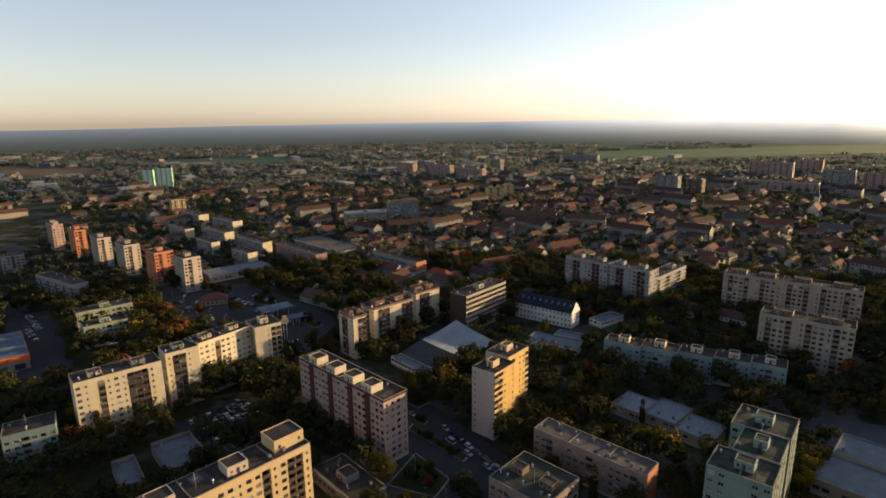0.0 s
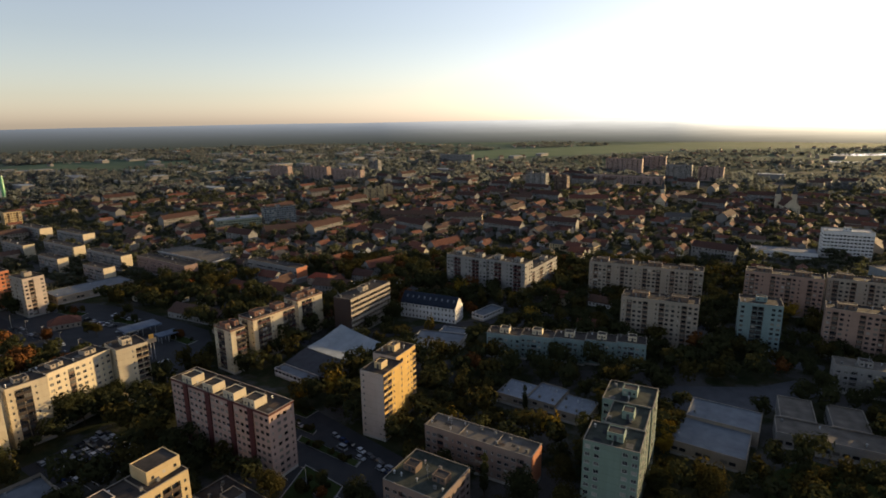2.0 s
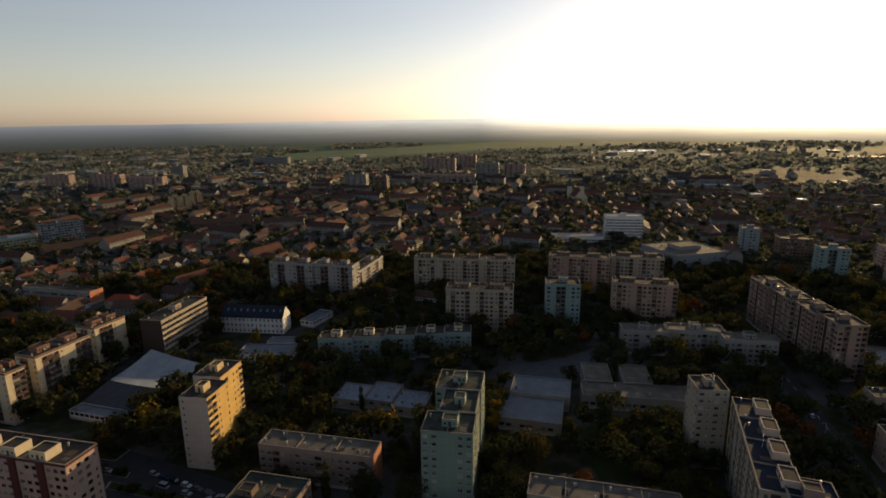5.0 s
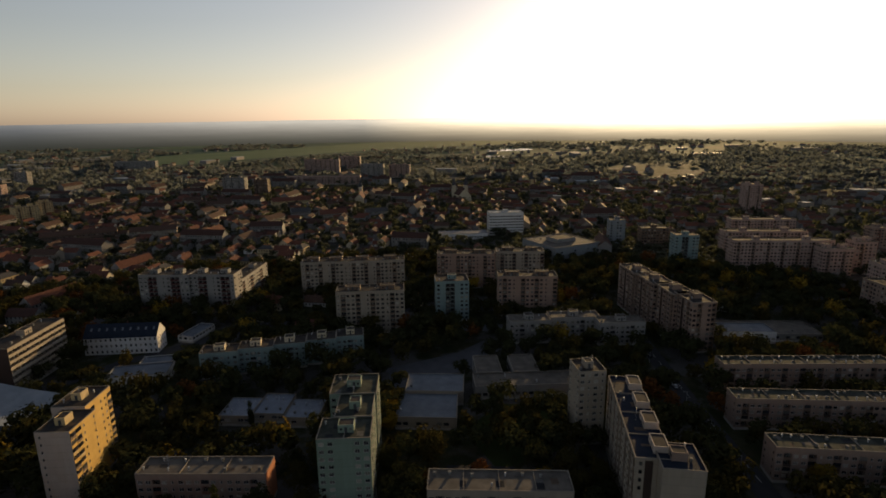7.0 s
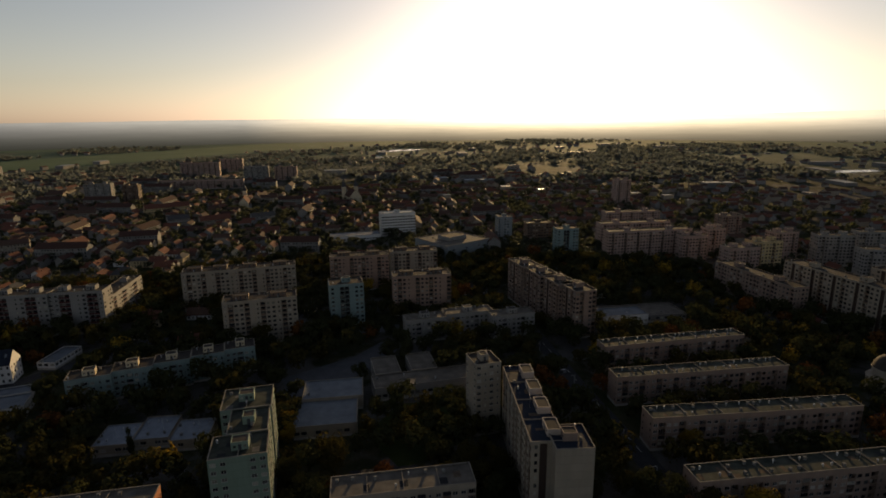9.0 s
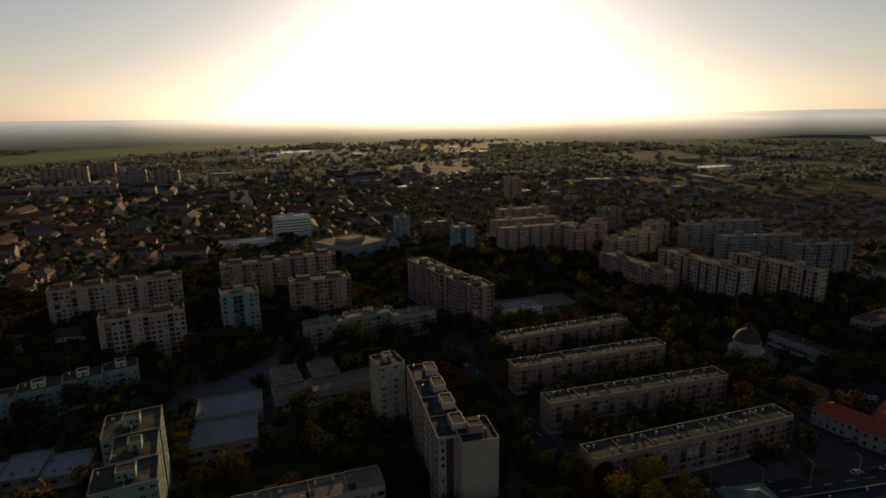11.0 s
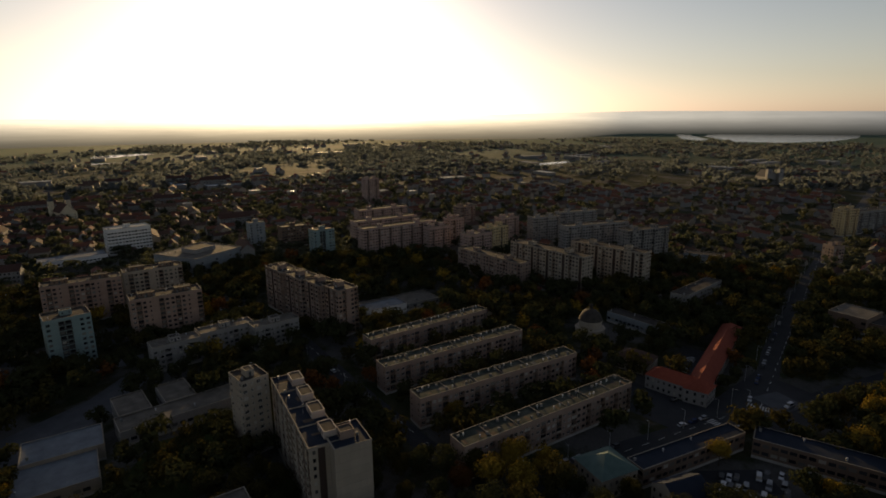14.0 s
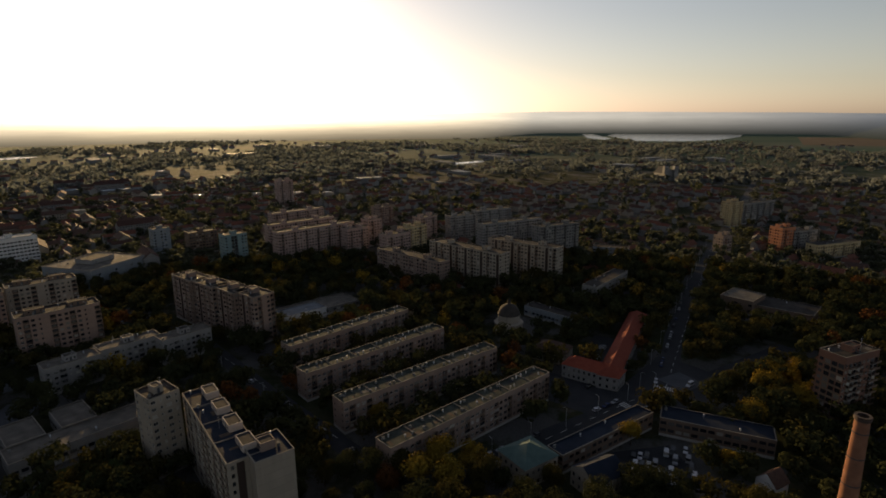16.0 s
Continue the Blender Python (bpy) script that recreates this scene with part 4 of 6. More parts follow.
# ---- houses of the old town ----
def house_soup(L, D, h, rise, hip=False):
    w, r = Soup(), Soup()
    w.box(0, 0, 0, L, D, h)
    o = 0.45
    if hip:
        k = min(D * .5, L * .45)
        a, b = (k, D / 2, h + rise), (L - k, D / 2, h + rise)
        c = [(-o, -o, h - .1), (L + o, -o, h - .1), (L + o, D + o, h - .1), (-o, D + o, h - .1)]
        r.quad(c[0], c[1], b, a)
        r.quad(c[2], c[3], a, b)
        r.poly((c[1], c[2], b))
        r.poly((c[3], c[0], a))
    else:
        w.poly(((0, D, h), (0, 0, h), (0, D / 2, h + rise - .1)))
        w.poly(((L, 0, h), (L, D, h), (L, D / 2, h + rise - .1)))
        r.quad((-o, -o, h - .15), (L + o, -o, h - .15), (L + o, D / 2, h + rise), (-o, D / 2, h + rise))
        r.quad((L + o, D + o, h - .15), (-o, D + o, h - .15), (-o, D / 2, h + rise), (L + o, D / 2, h + rise))
        r.quad((-o, -o, h - .33), (L + o, -o, h - .33), (L + o, -o, h - .15), (-o, -o, h - .15))
        r.quad((L + o, D + o, h - .33), (-o, D + o, h - .33), (-o, D + o, h - .15), (L + o, D + o, h - .15))
    floors = max(1, int(h / 2.9))
    for lv in range(floors):
        z = lv * 2.9 + 1.0
        for k in range(int(L / 2.6)):
            u = 1.0 + k * 2.6
            w.box(u, -.05, z, u + 1.1, 0.02, z + 1.4, 1)
            w.box(u, D - .02, z, u + 1.1, D + .05, z + 1.4, 1)
        for k in range(int(D / 3.2)):
            u = 1.0 + k * 3.2
            w.box(-.05, u, z, .02, u + 1.1, z + 1.4, 1)
            w.box(L - .02, u, z, L + .05, u + 1.1, z + 1.4, 1)
    return w, r


HOUSES = []


def house_models():
    rnd = random.Random(9)
    walls = ["chalk", "white", "beige", "ochre", "chalk", "white", "cream", "beige"]
    roofs = [TILE_RED, TILE_BROWN, TILE_RED, TILE_GREY, TILE_BROWN, TILE_RED, TILE_RED, TILE_BROWN]
    for k in range(12):
        L, D, h = rnd.uniform(9, 17), rnd.uniform(7, 9), rnd.choice((3.4, 3.8, 5.8, 6.4))
        w, r = house_soup(L, D, h, D * rnd.uniform(.34, .48), k % 4 == 3)
        c = Soup()
        cx = L * rnd.uniform(.25, .7)
        c.box(cx, D * .45, h + 1, cx + .7, D * .45 + .6, h + D * .5 + .7)
        HOUSES.append((L, D, w.mesh("wall", COLOURS[walls[k % 8]], GLASS), r.mesh("roof", roofs[k % 8]), c.mesh("chimney", COLOURS["brick"]), roofs[k % 8]))


house_models()


def house(x, y, ang, k):
    L, D, w, r, c, mat = HOUSES[k]
    tone = {TILE_RED: "red", TILE_BROWN: "brown", TILE_GREY: "grey"}[mat]
    t = thing("house", pose(x, y, 0, 0, 0, ang), "small town house with pitched " + tone + " tiled roof", "house", "old town houses")
    part("wall", w, t)
    part("roof", r, t)
    part("chimney", c, t)
    claim(x, y, ang, L, D)

# ---- the apartment blocks and other flat-roofed buildings ----
block("cream_slab", -150.7, 205.4, 41.0, 33.2, 12, 28)
block("cream_slab2", -127.3, 234.0, 41.0, 14.6, 12, 28)
block("cream_slab3", -117.4, 245.8, 54.1, 28.7, 12, 28)
block("cream_tower", -97.1, 265.8, 37.7, 14.1, 14, 28)
block("red_slab", -65.0, 229.3, -44.0, 58.1, 12, 28)
block("yellow_tower", 11.4, 213.6, -41.0, 11.6, 15, 30)
block("ochre_slab", -87.9, 115.6, 46.1, 63.0, 12, 28.4)
block("teal_low", -169.3, 188.3, 34.0, 17.4, 12, 14.5)
block("green_step", -212.4, 306.0, 41.0, 23.5, 12, 14)
block("green_step", -233.2, 331.2, 41.0, 32.2, 12, 14)
block("grey_mid", -325.5, 424.0, -32.5, 60.0, 11, 14.8)
block("grey_mid", -395.8, 478.9, 41.0, 17.0, 11, 16)
block("yellow_small", -396.6, 801.6, 41.0, 18.9, 12, 22)
block("orange_tower", -251.0, 451.2, -44, 22.0, 15.0, 28)
block("white_tower", -216.9, 429.8, -44, 20.0, 13.4, 28)
block("orange_tower", -384.4, 555.1, -44, 24.0, 10.2, 28)
block("white_tower", -336.2, 514.0, -44, 24.0, 11.2, 28)
block("white_tower", -294.1, 482.5, -44, 24.0, 12.8, 28)
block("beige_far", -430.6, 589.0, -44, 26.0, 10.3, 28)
block("pale_mid", -280.7, 629.5, -44, 59.9, 10.9, 14.5)
block("pale_mid", -201.9, 511.8, -44, 32.4, 9.7, 14.5)
block("pale_mid", -257.2, 561.9, -44, 36.1, 9.0, 14.5)
block("pale_mid", -222.3, 575.7, -44, 60.0, 10.0, 14.5)
block("pale_mid", -295.3, 696.1, -44, 57.0, 12.6, 14.5)
block("pale_mid", -360.0, 749.3, -44, 59.1, 13.0, 14.5)
block("pale_mid", -325.3, 643.1, -44, 48.3, 10.2, 14.5)
block("silo", -605.4, 1115.2, 20.0, 20.3, 22, 40)
block("silo", -604.7, 1167.3, 20.0, 31.0, 22, 40)
block("pink_mid", -166.3, 534.4, -46.0, 74.5, 12, 14.5)
block("white_hall", -163.7, 590.5, -46.0, 88.8, 30, 6)
block("school", -68.3, 511.9, -46.0, 63.9, 12, 10)
block("low_shop", -194.8, 442.2, 41.0, 54.7, 25, 6)
block("office_green", -125.0, 706.7, 20.0, 52.6, 25, 14)
block("office_teal", -71.8, 728.5, 20.0, 40.9, 15, 24)
block("office_dark", 13.7, 323.3, 48.9, 42.5, 13, 25)
block("redtop", -50.2, 287.6, 42.0, 8.7, 15, 25)
block("redtop", -40.6, 302.0, 42.0, 28.9, 13, 25)
block("redtop", -17.5, 330.6, 42.0, 19.4, 13, 25)
block("low_white", 47.3, 300.9, -32.3, 28.8, 14, 6)
block("teal_row", 85.9, 277.9, -33.0, 18.9, 11, 14.5)
block("teal_row", 102.9, 269.9, -33.0, 17.8, 11, 14.5)
block("teal_row", 119.1, 262.2, -33.0, 16.7, 11, 14.5)
block("teal_row", 134.4, 255.0, -33.0, 15.8, 11, 14.5)
block("teal_row", 148.9, 248.1, -33.0, 14.9, 11, 14.5)
block("white_cluster", 93.9, 411.5, -46.0, 35.5, 13, 28)
block("white_cluster", 119.2, 387.9, -46.0, 32.1, 13, 28)
block("white_cluster", 146.5, 371.7, 44.0, 56.3, 12, 20)
block("beige_cluster", 190.3, 361.1, -38.0, 34.4, 14, 28)
block("beige_cluster", 217.1, 339.7, -38.0, 42.2, 14, 28)
block("beige_cluster", 169.6, 280.6, -38.0, 41.9, 14, 28)
block("teal_tower", 228.5, 254.1, -38.0, 21.3, 16, 28)
block("brown_cluster", 266.1, 234.1, -45.0, 39.3, 14, 28)
block("brown_cluster", 279.5, 309.4, -45.0, 45.0, 14, 28)
block("beige_cluster", 318.0, 281.9, -45.0, 37.6, 14, 28)
block("brick_low", 34.2, 191.6, -43.3, 44.4, 10, 14.5)
block("dark_roof", 14.3, 161.8, -44.0, 22.1, 20, 14.5)
block("flat_low", 129.4, 171.5, -46.0, 26.4, 22, 6)
block("flat_low", 146.1, 185.3, -46.0, 27.2, 18, 7)
block("school_low", 172.5, 165.1, -40.0, 53.3, 14, 7)
block("row_slab_pale", 100.3, 117.4, -45.0, 46.9, 11, 14.5)
block("staggered", 234.9, 197.4, -40.0, 24.3, 11, 14.5)
block("staggered", 256.7, 184.1, -40.0, 30.1, 11, 14.5)
block("staggered", 270.0, 158.9, -40.0, 26.8, 11, 14.5)
block("ridge_slab", 344.7, 190.7, -128.0, 25.7, 14, 30)
block("ridge_slab", 331.8, 171.8, -128.0, 26.7, 14, 30)
block("ridge_slab", 319.4, 152.6, -128.0, 24.9, 14, 30)
block("ridge_slab", 310.1, 135.5, -128.0, 21.5, 14, 30)
block("low_pavilion", 327.9, 113.1, -46.0, 58.3, 22, 5)
block("row_slab", 263.9, 88.2, -43.8, 81.1, 9.5, 14.5)
block("row_slab", 233.2, 71.5, -46.7, 85.6, 9.5, 14.5)
block("row_slab", 206.3, 48.4, -48.9, 89.5, 9.5, 14.5)
block("row_slab", 174.8, 24.9, -47.0, 90.7, 9.5, 14.5)
block("white_cube", 455.6, 414.7, -38.0, 38.9, 18, 26.5)
block("low_white", 400.0, 437.8, -38.0, 53.5, 20, 7)
block("mall", 402.0, 285.8, -14.9, 52.8, 50, 16)
block("blue_tower", 501.6, 290.4, -46.0, 15.2, 14, 28)
block("brown_tower", 513.4, 262.1, -46.0, 26.8, 14, 22)
block("teal_tower", 475.1, 210.5, -46.0, 20.6, 14, 28)
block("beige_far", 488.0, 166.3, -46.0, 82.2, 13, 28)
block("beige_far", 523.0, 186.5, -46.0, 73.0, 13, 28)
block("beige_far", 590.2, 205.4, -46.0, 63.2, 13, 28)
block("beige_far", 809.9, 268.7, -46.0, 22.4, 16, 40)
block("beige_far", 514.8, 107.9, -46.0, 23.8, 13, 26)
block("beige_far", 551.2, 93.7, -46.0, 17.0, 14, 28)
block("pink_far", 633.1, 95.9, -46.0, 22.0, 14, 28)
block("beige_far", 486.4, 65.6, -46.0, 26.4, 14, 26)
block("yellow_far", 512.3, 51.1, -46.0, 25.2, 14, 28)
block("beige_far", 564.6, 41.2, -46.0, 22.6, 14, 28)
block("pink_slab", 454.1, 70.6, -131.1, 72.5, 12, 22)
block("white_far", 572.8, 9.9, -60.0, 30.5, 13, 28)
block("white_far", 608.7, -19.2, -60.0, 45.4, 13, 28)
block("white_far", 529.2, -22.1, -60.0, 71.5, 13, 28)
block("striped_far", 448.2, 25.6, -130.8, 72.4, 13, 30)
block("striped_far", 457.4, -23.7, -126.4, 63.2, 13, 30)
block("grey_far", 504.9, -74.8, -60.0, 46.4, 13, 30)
block("blue_low", 516.6, -126.6, -108.8, 32.6, 14, 9)
block("grey_low", 369.9, -95.0, -38.3, 54.3, 11, 14)
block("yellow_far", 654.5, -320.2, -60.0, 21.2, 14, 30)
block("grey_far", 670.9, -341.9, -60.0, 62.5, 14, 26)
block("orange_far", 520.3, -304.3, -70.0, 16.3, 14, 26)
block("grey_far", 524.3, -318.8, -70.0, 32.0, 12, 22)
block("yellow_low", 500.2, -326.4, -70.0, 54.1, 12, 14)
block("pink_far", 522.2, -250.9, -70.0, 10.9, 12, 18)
block("gym", 367.1, -178.7, -136.3, 20.8, 24, 10)
block("gym_low", 356.2, -195.6, -131.2, 34.7, 24, 7)
block("brown_tower_near", 216.3, -159.6, -66.0, 22.3, 11, 32)
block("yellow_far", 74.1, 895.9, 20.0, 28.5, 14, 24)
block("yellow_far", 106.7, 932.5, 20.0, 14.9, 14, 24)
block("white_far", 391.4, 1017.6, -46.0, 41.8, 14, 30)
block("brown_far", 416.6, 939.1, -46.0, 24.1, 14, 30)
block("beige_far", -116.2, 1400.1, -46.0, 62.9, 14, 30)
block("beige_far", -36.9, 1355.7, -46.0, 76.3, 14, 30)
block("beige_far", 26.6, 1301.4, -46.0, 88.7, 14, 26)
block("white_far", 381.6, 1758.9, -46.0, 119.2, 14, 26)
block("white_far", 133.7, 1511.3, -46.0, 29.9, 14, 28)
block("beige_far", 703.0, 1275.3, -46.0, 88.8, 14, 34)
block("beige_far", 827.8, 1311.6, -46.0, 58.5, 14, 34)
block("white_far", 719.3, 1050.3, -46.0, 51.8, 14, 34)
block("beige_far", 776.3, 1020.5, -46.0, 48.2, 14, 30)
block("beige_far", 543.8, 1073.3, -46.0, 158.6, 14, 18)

# ---- buildings of their own shape ----
def walls_with_windows(s, L, D, h, floors, bay=2.6, slot=0, ww=1.1, wh=1.5):
    """Four walls with recessed windows, in local x-y; returns the pane rectangles."""
    panes = Soup()
    fh = h / floors
    for o, d, n in ((Vector((0, 0, 0)), Vector((1, 0, 0)), L), (Vector((L, 0, 0)), Vector((0, 1, 0)), D), (Vector((L, D, 0)), Vector((-1, 0, 0)), L), (Vector((0, D, 0)), Vector((0, -1, 0)), D)):
        inn = Vector((-d.y, d.x, 0))
        k = max(1, int(n / bay))
        bw = n / k

        def P(u, z, q=0.0):
            return o + d * u + inn * q + Vector((0, 0, z))
        for i in range(k):
            m = (i + .5) * bw
            a, b = m - ww / 2, m + ww / 2
            s.quad(P(i * bw, 0), P(a, 0), P(a, h), P(i * bw, h), slot)
            s.quad(P(b, 0), P((i + 1) * bw, 0), P((i + 1) * bw, h), P(b, h), slot)
            z = 0
            for lv in range(floors):
                z0 = lv * fh + .9
                z1 = z0 + wh
                s.quad(P(a, z), P(b, z), P(b, z0), P(a, z0), slot)
                s.quad(P(a, z0), P(a, z0, .15), P(a, z1, .15), P(a, z1), slot)
                s.quad(P(b, z0, .15), P(b, z0), P(b, z1), P(b, z1, .15), slot)
                s.quad(P(a, z1, .15), P(b, z1, .15), P(b, z1), P(a, z1), slot)
                s.quad(P(a, z0), P(b, z0), P(b, z0, .15), P(a, z0, .15), slot)
                panes.quad(P(a, z0, .12), P(b, z0, .12), P(b, z1, .12), P(a, z1, .12))
                z = z1
            s.quad(P(a, z), P(b, z), P(b, h), P(a, h), slot)
    return panes


def pitched(name, label, category, x, y, ang, L, D, h, rise, floors, wall, roof_mat, hip=False, dormers=0, skylights=0, parent=None):
    root = parent or thing(name, pose(x, y, 0, 0, 0, ang), label, category)
    m = None if parent is None else parent.matrix_world.inverted() @ pose(x, y, 0, 0, 0, ang)
    claim(x, y, ang, L, D)
    s = Soup()
    panes = walls_with_windows(s, L, D, h, floors)
    r, o = Soup(), .5
    if hip:
        k = D * .5
        a, b = (k, D / 2, h + rise), (L - k, D / 2, h + rise)
        c = [(-o, -o, h), (L + o, -o, h), (L + o, D + o, h), (-o, D + o, h)]
        r.quad(c[0], c[1], b, a)
        r.quad(c[2], c[3], a, b)
        r.poly((c[1], c[2], b))
        r.poly((c[3], c[0], a))
    else:
        s.poly(((0, D, h), (0, 0, h), (0, D / 2, h + rise)))
        s.poly(((L, 0, h), (L, D, h), (L, D / 2, h + rise)))
        for q in (-1, 1):
            y0, y1 = (-o, D / 2) if q < 0 else (D + o, D / 2)
            z0 = h - o * rise / (D / 2)
            r.quad((-.1, y0, z0 + .2), (L + .1, y0, z0 + .2), (L + .1, y1, h + rise + .2), (-.1, y1, h + rise + .2))
            r.quad((-.1, y0, z0), (L + .1, y0, z0), (L + .1, y0, z0 + .2), (-.1, y0, z0 + .2))
    part("wall", s.weld().mesh("wall", COLOURS[wall]), root, m)
    tagged(part("glazing", panes.mesh("glazing", GLASS), root, m), kind="stuff")
    part("roof", r.weld().mesh("roof", roof_mat), root, m)
    for k in range(skylights):
        b = Soup()
        u = L * (k + .7) / (skylights + .4)
        f = .45
        yy, zz = D / 2 * f, h + rise * f + .2
        sl = rise / (D / 2)
        b.quad((u, yy, zz + .12), (u + 1.1, yy, zz + .12), (u + 1.1, yy + 1.3, zz + .12 + 1.3 * sl), (u, yy + 1.3, zz + .12 + 1.3 * sl))
        b.quad((u, yy, zz), (u + 1.1, yy, zz), (u + 1.1, yy, zz + .12), (u, yy, zz + .12))
        part("skylight", b.mesh("skylight", METAL_ROOF), root, m)
    return root


hotel = pitched("hotel", "white hotel with steep dark blue roof and skylights", "hotel", 48.9, 356.2, -38, 40.6, 12, 10.5, 6, 3, "chalk", BLUE_ROOF, skylights=9)
pitched("red_roof_building", "white old building with long red tiled roof", "public building", 262, -52, -124, 29, 11, 7, 3.8, 2, "white", TILE_BRIGHT, hip=True)
pitched("red_roof_building", "long wing of old building under red tiles", "public building", 246, -76, -25.5, 98, 10, 7, 3.6, 2, "white", TILE_BRIGHT, hip=True)
pitched("villa", "old villa with brown hipped roof", "villa", 283, -40, -120, 18, 13, 6.5, 4, 2, "beige", TILE_BROWN, hip=True)
pitched("green_roof_building", "old building with patina green hipped roof", "public building", 172, -23, -55, 16, 15, 8.5, 4, 2, "beige", rough_mat("green_sheet_roof", (0.05, 0.085, 0.08), (0.08, 0.12, 0.11), .3, .6), hip=True)
block("depot", 181.5, -38, -54, 54, 8, 8, "long low building with dark flat roof along the boulevard")
block("depot", 209, -83, -113, 42, 11, 8.2, "low building with blue-grey flat roof")
block("flat_low", -119, 199, -49, 24, 15, 3.2, "row of low garages with flat concrete roof")
block("flat_low", -128, 187, -51, 20, 8, 3.2, "low garage with flat concrete roof")
block("shop_dark", -49, 180, -47, 27, 13, 6)
block("low_white", 66, 312, -32, 16, 9, 4, "low white annexe beside the hotel")
block("low_white", 100, 331, 35, 22, 10, 4, "low white annexe with flat roof")
block("low_white", -29.4, 281.8, -48, 26.4, 6.8, 4, "low pale annexe along the hall with dark wing")


def supermarket(x, y, ang, L, D):
    root = thing("supermarket", pose(x, y, 0, 0, 0, ang), "supermarket with orange fascia and ribbed blue-grey roof", "shop")
    claim(x, y, ang, L, D)
    s = Soup()
    s.box(0, 0, 0, L, D, 5)
    part("wall", s.mesh("wall", COLOURS["white"]), root)
    s = Soup()
    s.box(-.4, -.4, 5, L + .4, D + .4, 8.2, 0, True)
    part("fascia", s.mesh("fascia", COLOURS["signal"]), root, None, "bright orange fascia band")
    s = Soup()
    n = int(D / 1.5)
    for k in range(n):
        y0, y1, y2 = D * k / n, D * (k + .5) / n, D * (k + 1) / n
        s.quad((0, y0, 8.3), (L, y0, 8.3), (L, y1, 8.75), (0, y1, 8.75))
        s.quad((0, y1, 8.75), (L, y1, 8.75), (L, y2, 8.3), (0, y2, 8.3))
    part("roof", s.weld().mesh("roof", RIB_ROOF), root)
    for k in range(int(L / 8)):
        s = Soup()
        s.quad((2 + k * 8, -.05, .3), (7 + k * 8, -.05, .3), (7 + k * 8, -.05, 3.6), (2 + k * 8, -.05, 3.6))
        part("shop_window", s.mesh("shop_window", GLASS), root)


supermarket(-259, 255, 41, 41, 46)
claim(-252, 238, 41, 50, 18)
claim(-226, 268, -49, 18, 50)


def sports_hall():
    """A hall under a white saddle-shaped roof, with a low dark-roofed wing in front."""
    root = thing("sports_hall", pose(-12.9, 297, 0, 0, 0, -48), "hall with white saddle roof and dark lower wing", "hall")
    claim(-12.9, 297, -48, 33, 27)
    claim(-25, 288, -48, 35, 15)
    L, D, n = 33, 27, 10

    def z(u, v):
        a, b = u / L, v / D
        return 8 * (1 - a) * (1 - b) + 8 * a * (1 - b) + 8.5 * a * b + 13 * (1 - a) * b - 1.5 * math.sin(math.pi * a) * (.35 + .65 * math.sin(math.pi * b)) - .8 * math.sin(math.pi * b)
    r, w = Soup(), Soup()
    for i in range(n):
        for j in range(n):
            u0, u1, v0, v1 = L * i / n, L * (i + 1) / n, D * j / n, D * (j + 1) / n
            r.quad((u0, v0, z(u0, v0)), (u1, v0, z(u1, v0)), (u1, v1, z(u1, v1)), (u0, v1, z(u0, v1)))
    for i in range(n):
        a, b = i / n, (i + 1) / n
        for (ua, va), (ub, vb) in (((L * a, .3), (L * b, .3)), ((L - .3, D * a), (L - .3, D * b)), ((L * b, D - .3), (L * a, D - .3)), ((.3, D * b), (.3, D * a))):
            w.quad((ua, va, 0), (ub, vb, 0), (ub, vb, z(ub, vb) - .05), (ua, va, z(ua, va) - .05))
    part("wall", w.weld().mesh("wall", COLOURS["darkgrey"]), root)
    part("roof", r.weld().mesh("roof", WHITE_ROOF, smooth=True), root, None, "white saddle-shaped roof")
    s = Soup()
    s.quad((-1, -15, 4), (L + 1, -15, 4), (L + 1, 0, 7.4), (-1, 0, 7.4))
    s.quad((-1, -15, 3.6), (L + 1, -15, 3.6), (L + 1, -15, 4), (-1, -15, 4))
    part("wing_roof", s.mesh("wing_roof", DARK_METAL), root, None, "dark sloping metal roof")
    s = Soup()
    s.box(0, -14.5, 0, L, 0, 3.6)
    s.poly(((0, 0, 3.6), (0, -14.5, 3.6), (0, -14.5, 3.9), (0, 0, 7.3)))
    s.poly(((L, -14.5, 3.6), (L, 0, 3.6), (L, 0, 7.3), (L, -14.5, 3.9)))
    part("wing_wall", s.mesh("wing_wall", COLOURS["grey"]), root)
    for k in range(9):
        s = Soup()
        s.quad((1 + k * 3.6, -14.55, .8), (3.4 + k * 3.6, -14.55, .8), (3.4 + k * 3.6, -14.55, 3), (1 + k * 3.6, -14.55, 3))
        part("shop_window", s.mesh("shop_window", GLASS), root)


sports_hall()


def revolve(s, x, y, prof, n=16, slot=0):
    for (r0, z0), (r1, z1) in zip(prof, prof[1:]):
        for k in range(n):
            a0, a1 = 2 * math.pi * k / n, 2 * math.pi * (k + 1) / n
            s.quad((x + r0 * math.cos(a0), y + r0 * math.sin(a0), z0), (x + r0 * math.cos(a1), y + r0 * math.sin(a1), z0), (x + r1 * math.cos(a1), y + r1 * math.sin(a1), z1), (x + r1 * math.cos(a0), y + r1 * math.sin(a0), z1), slot)


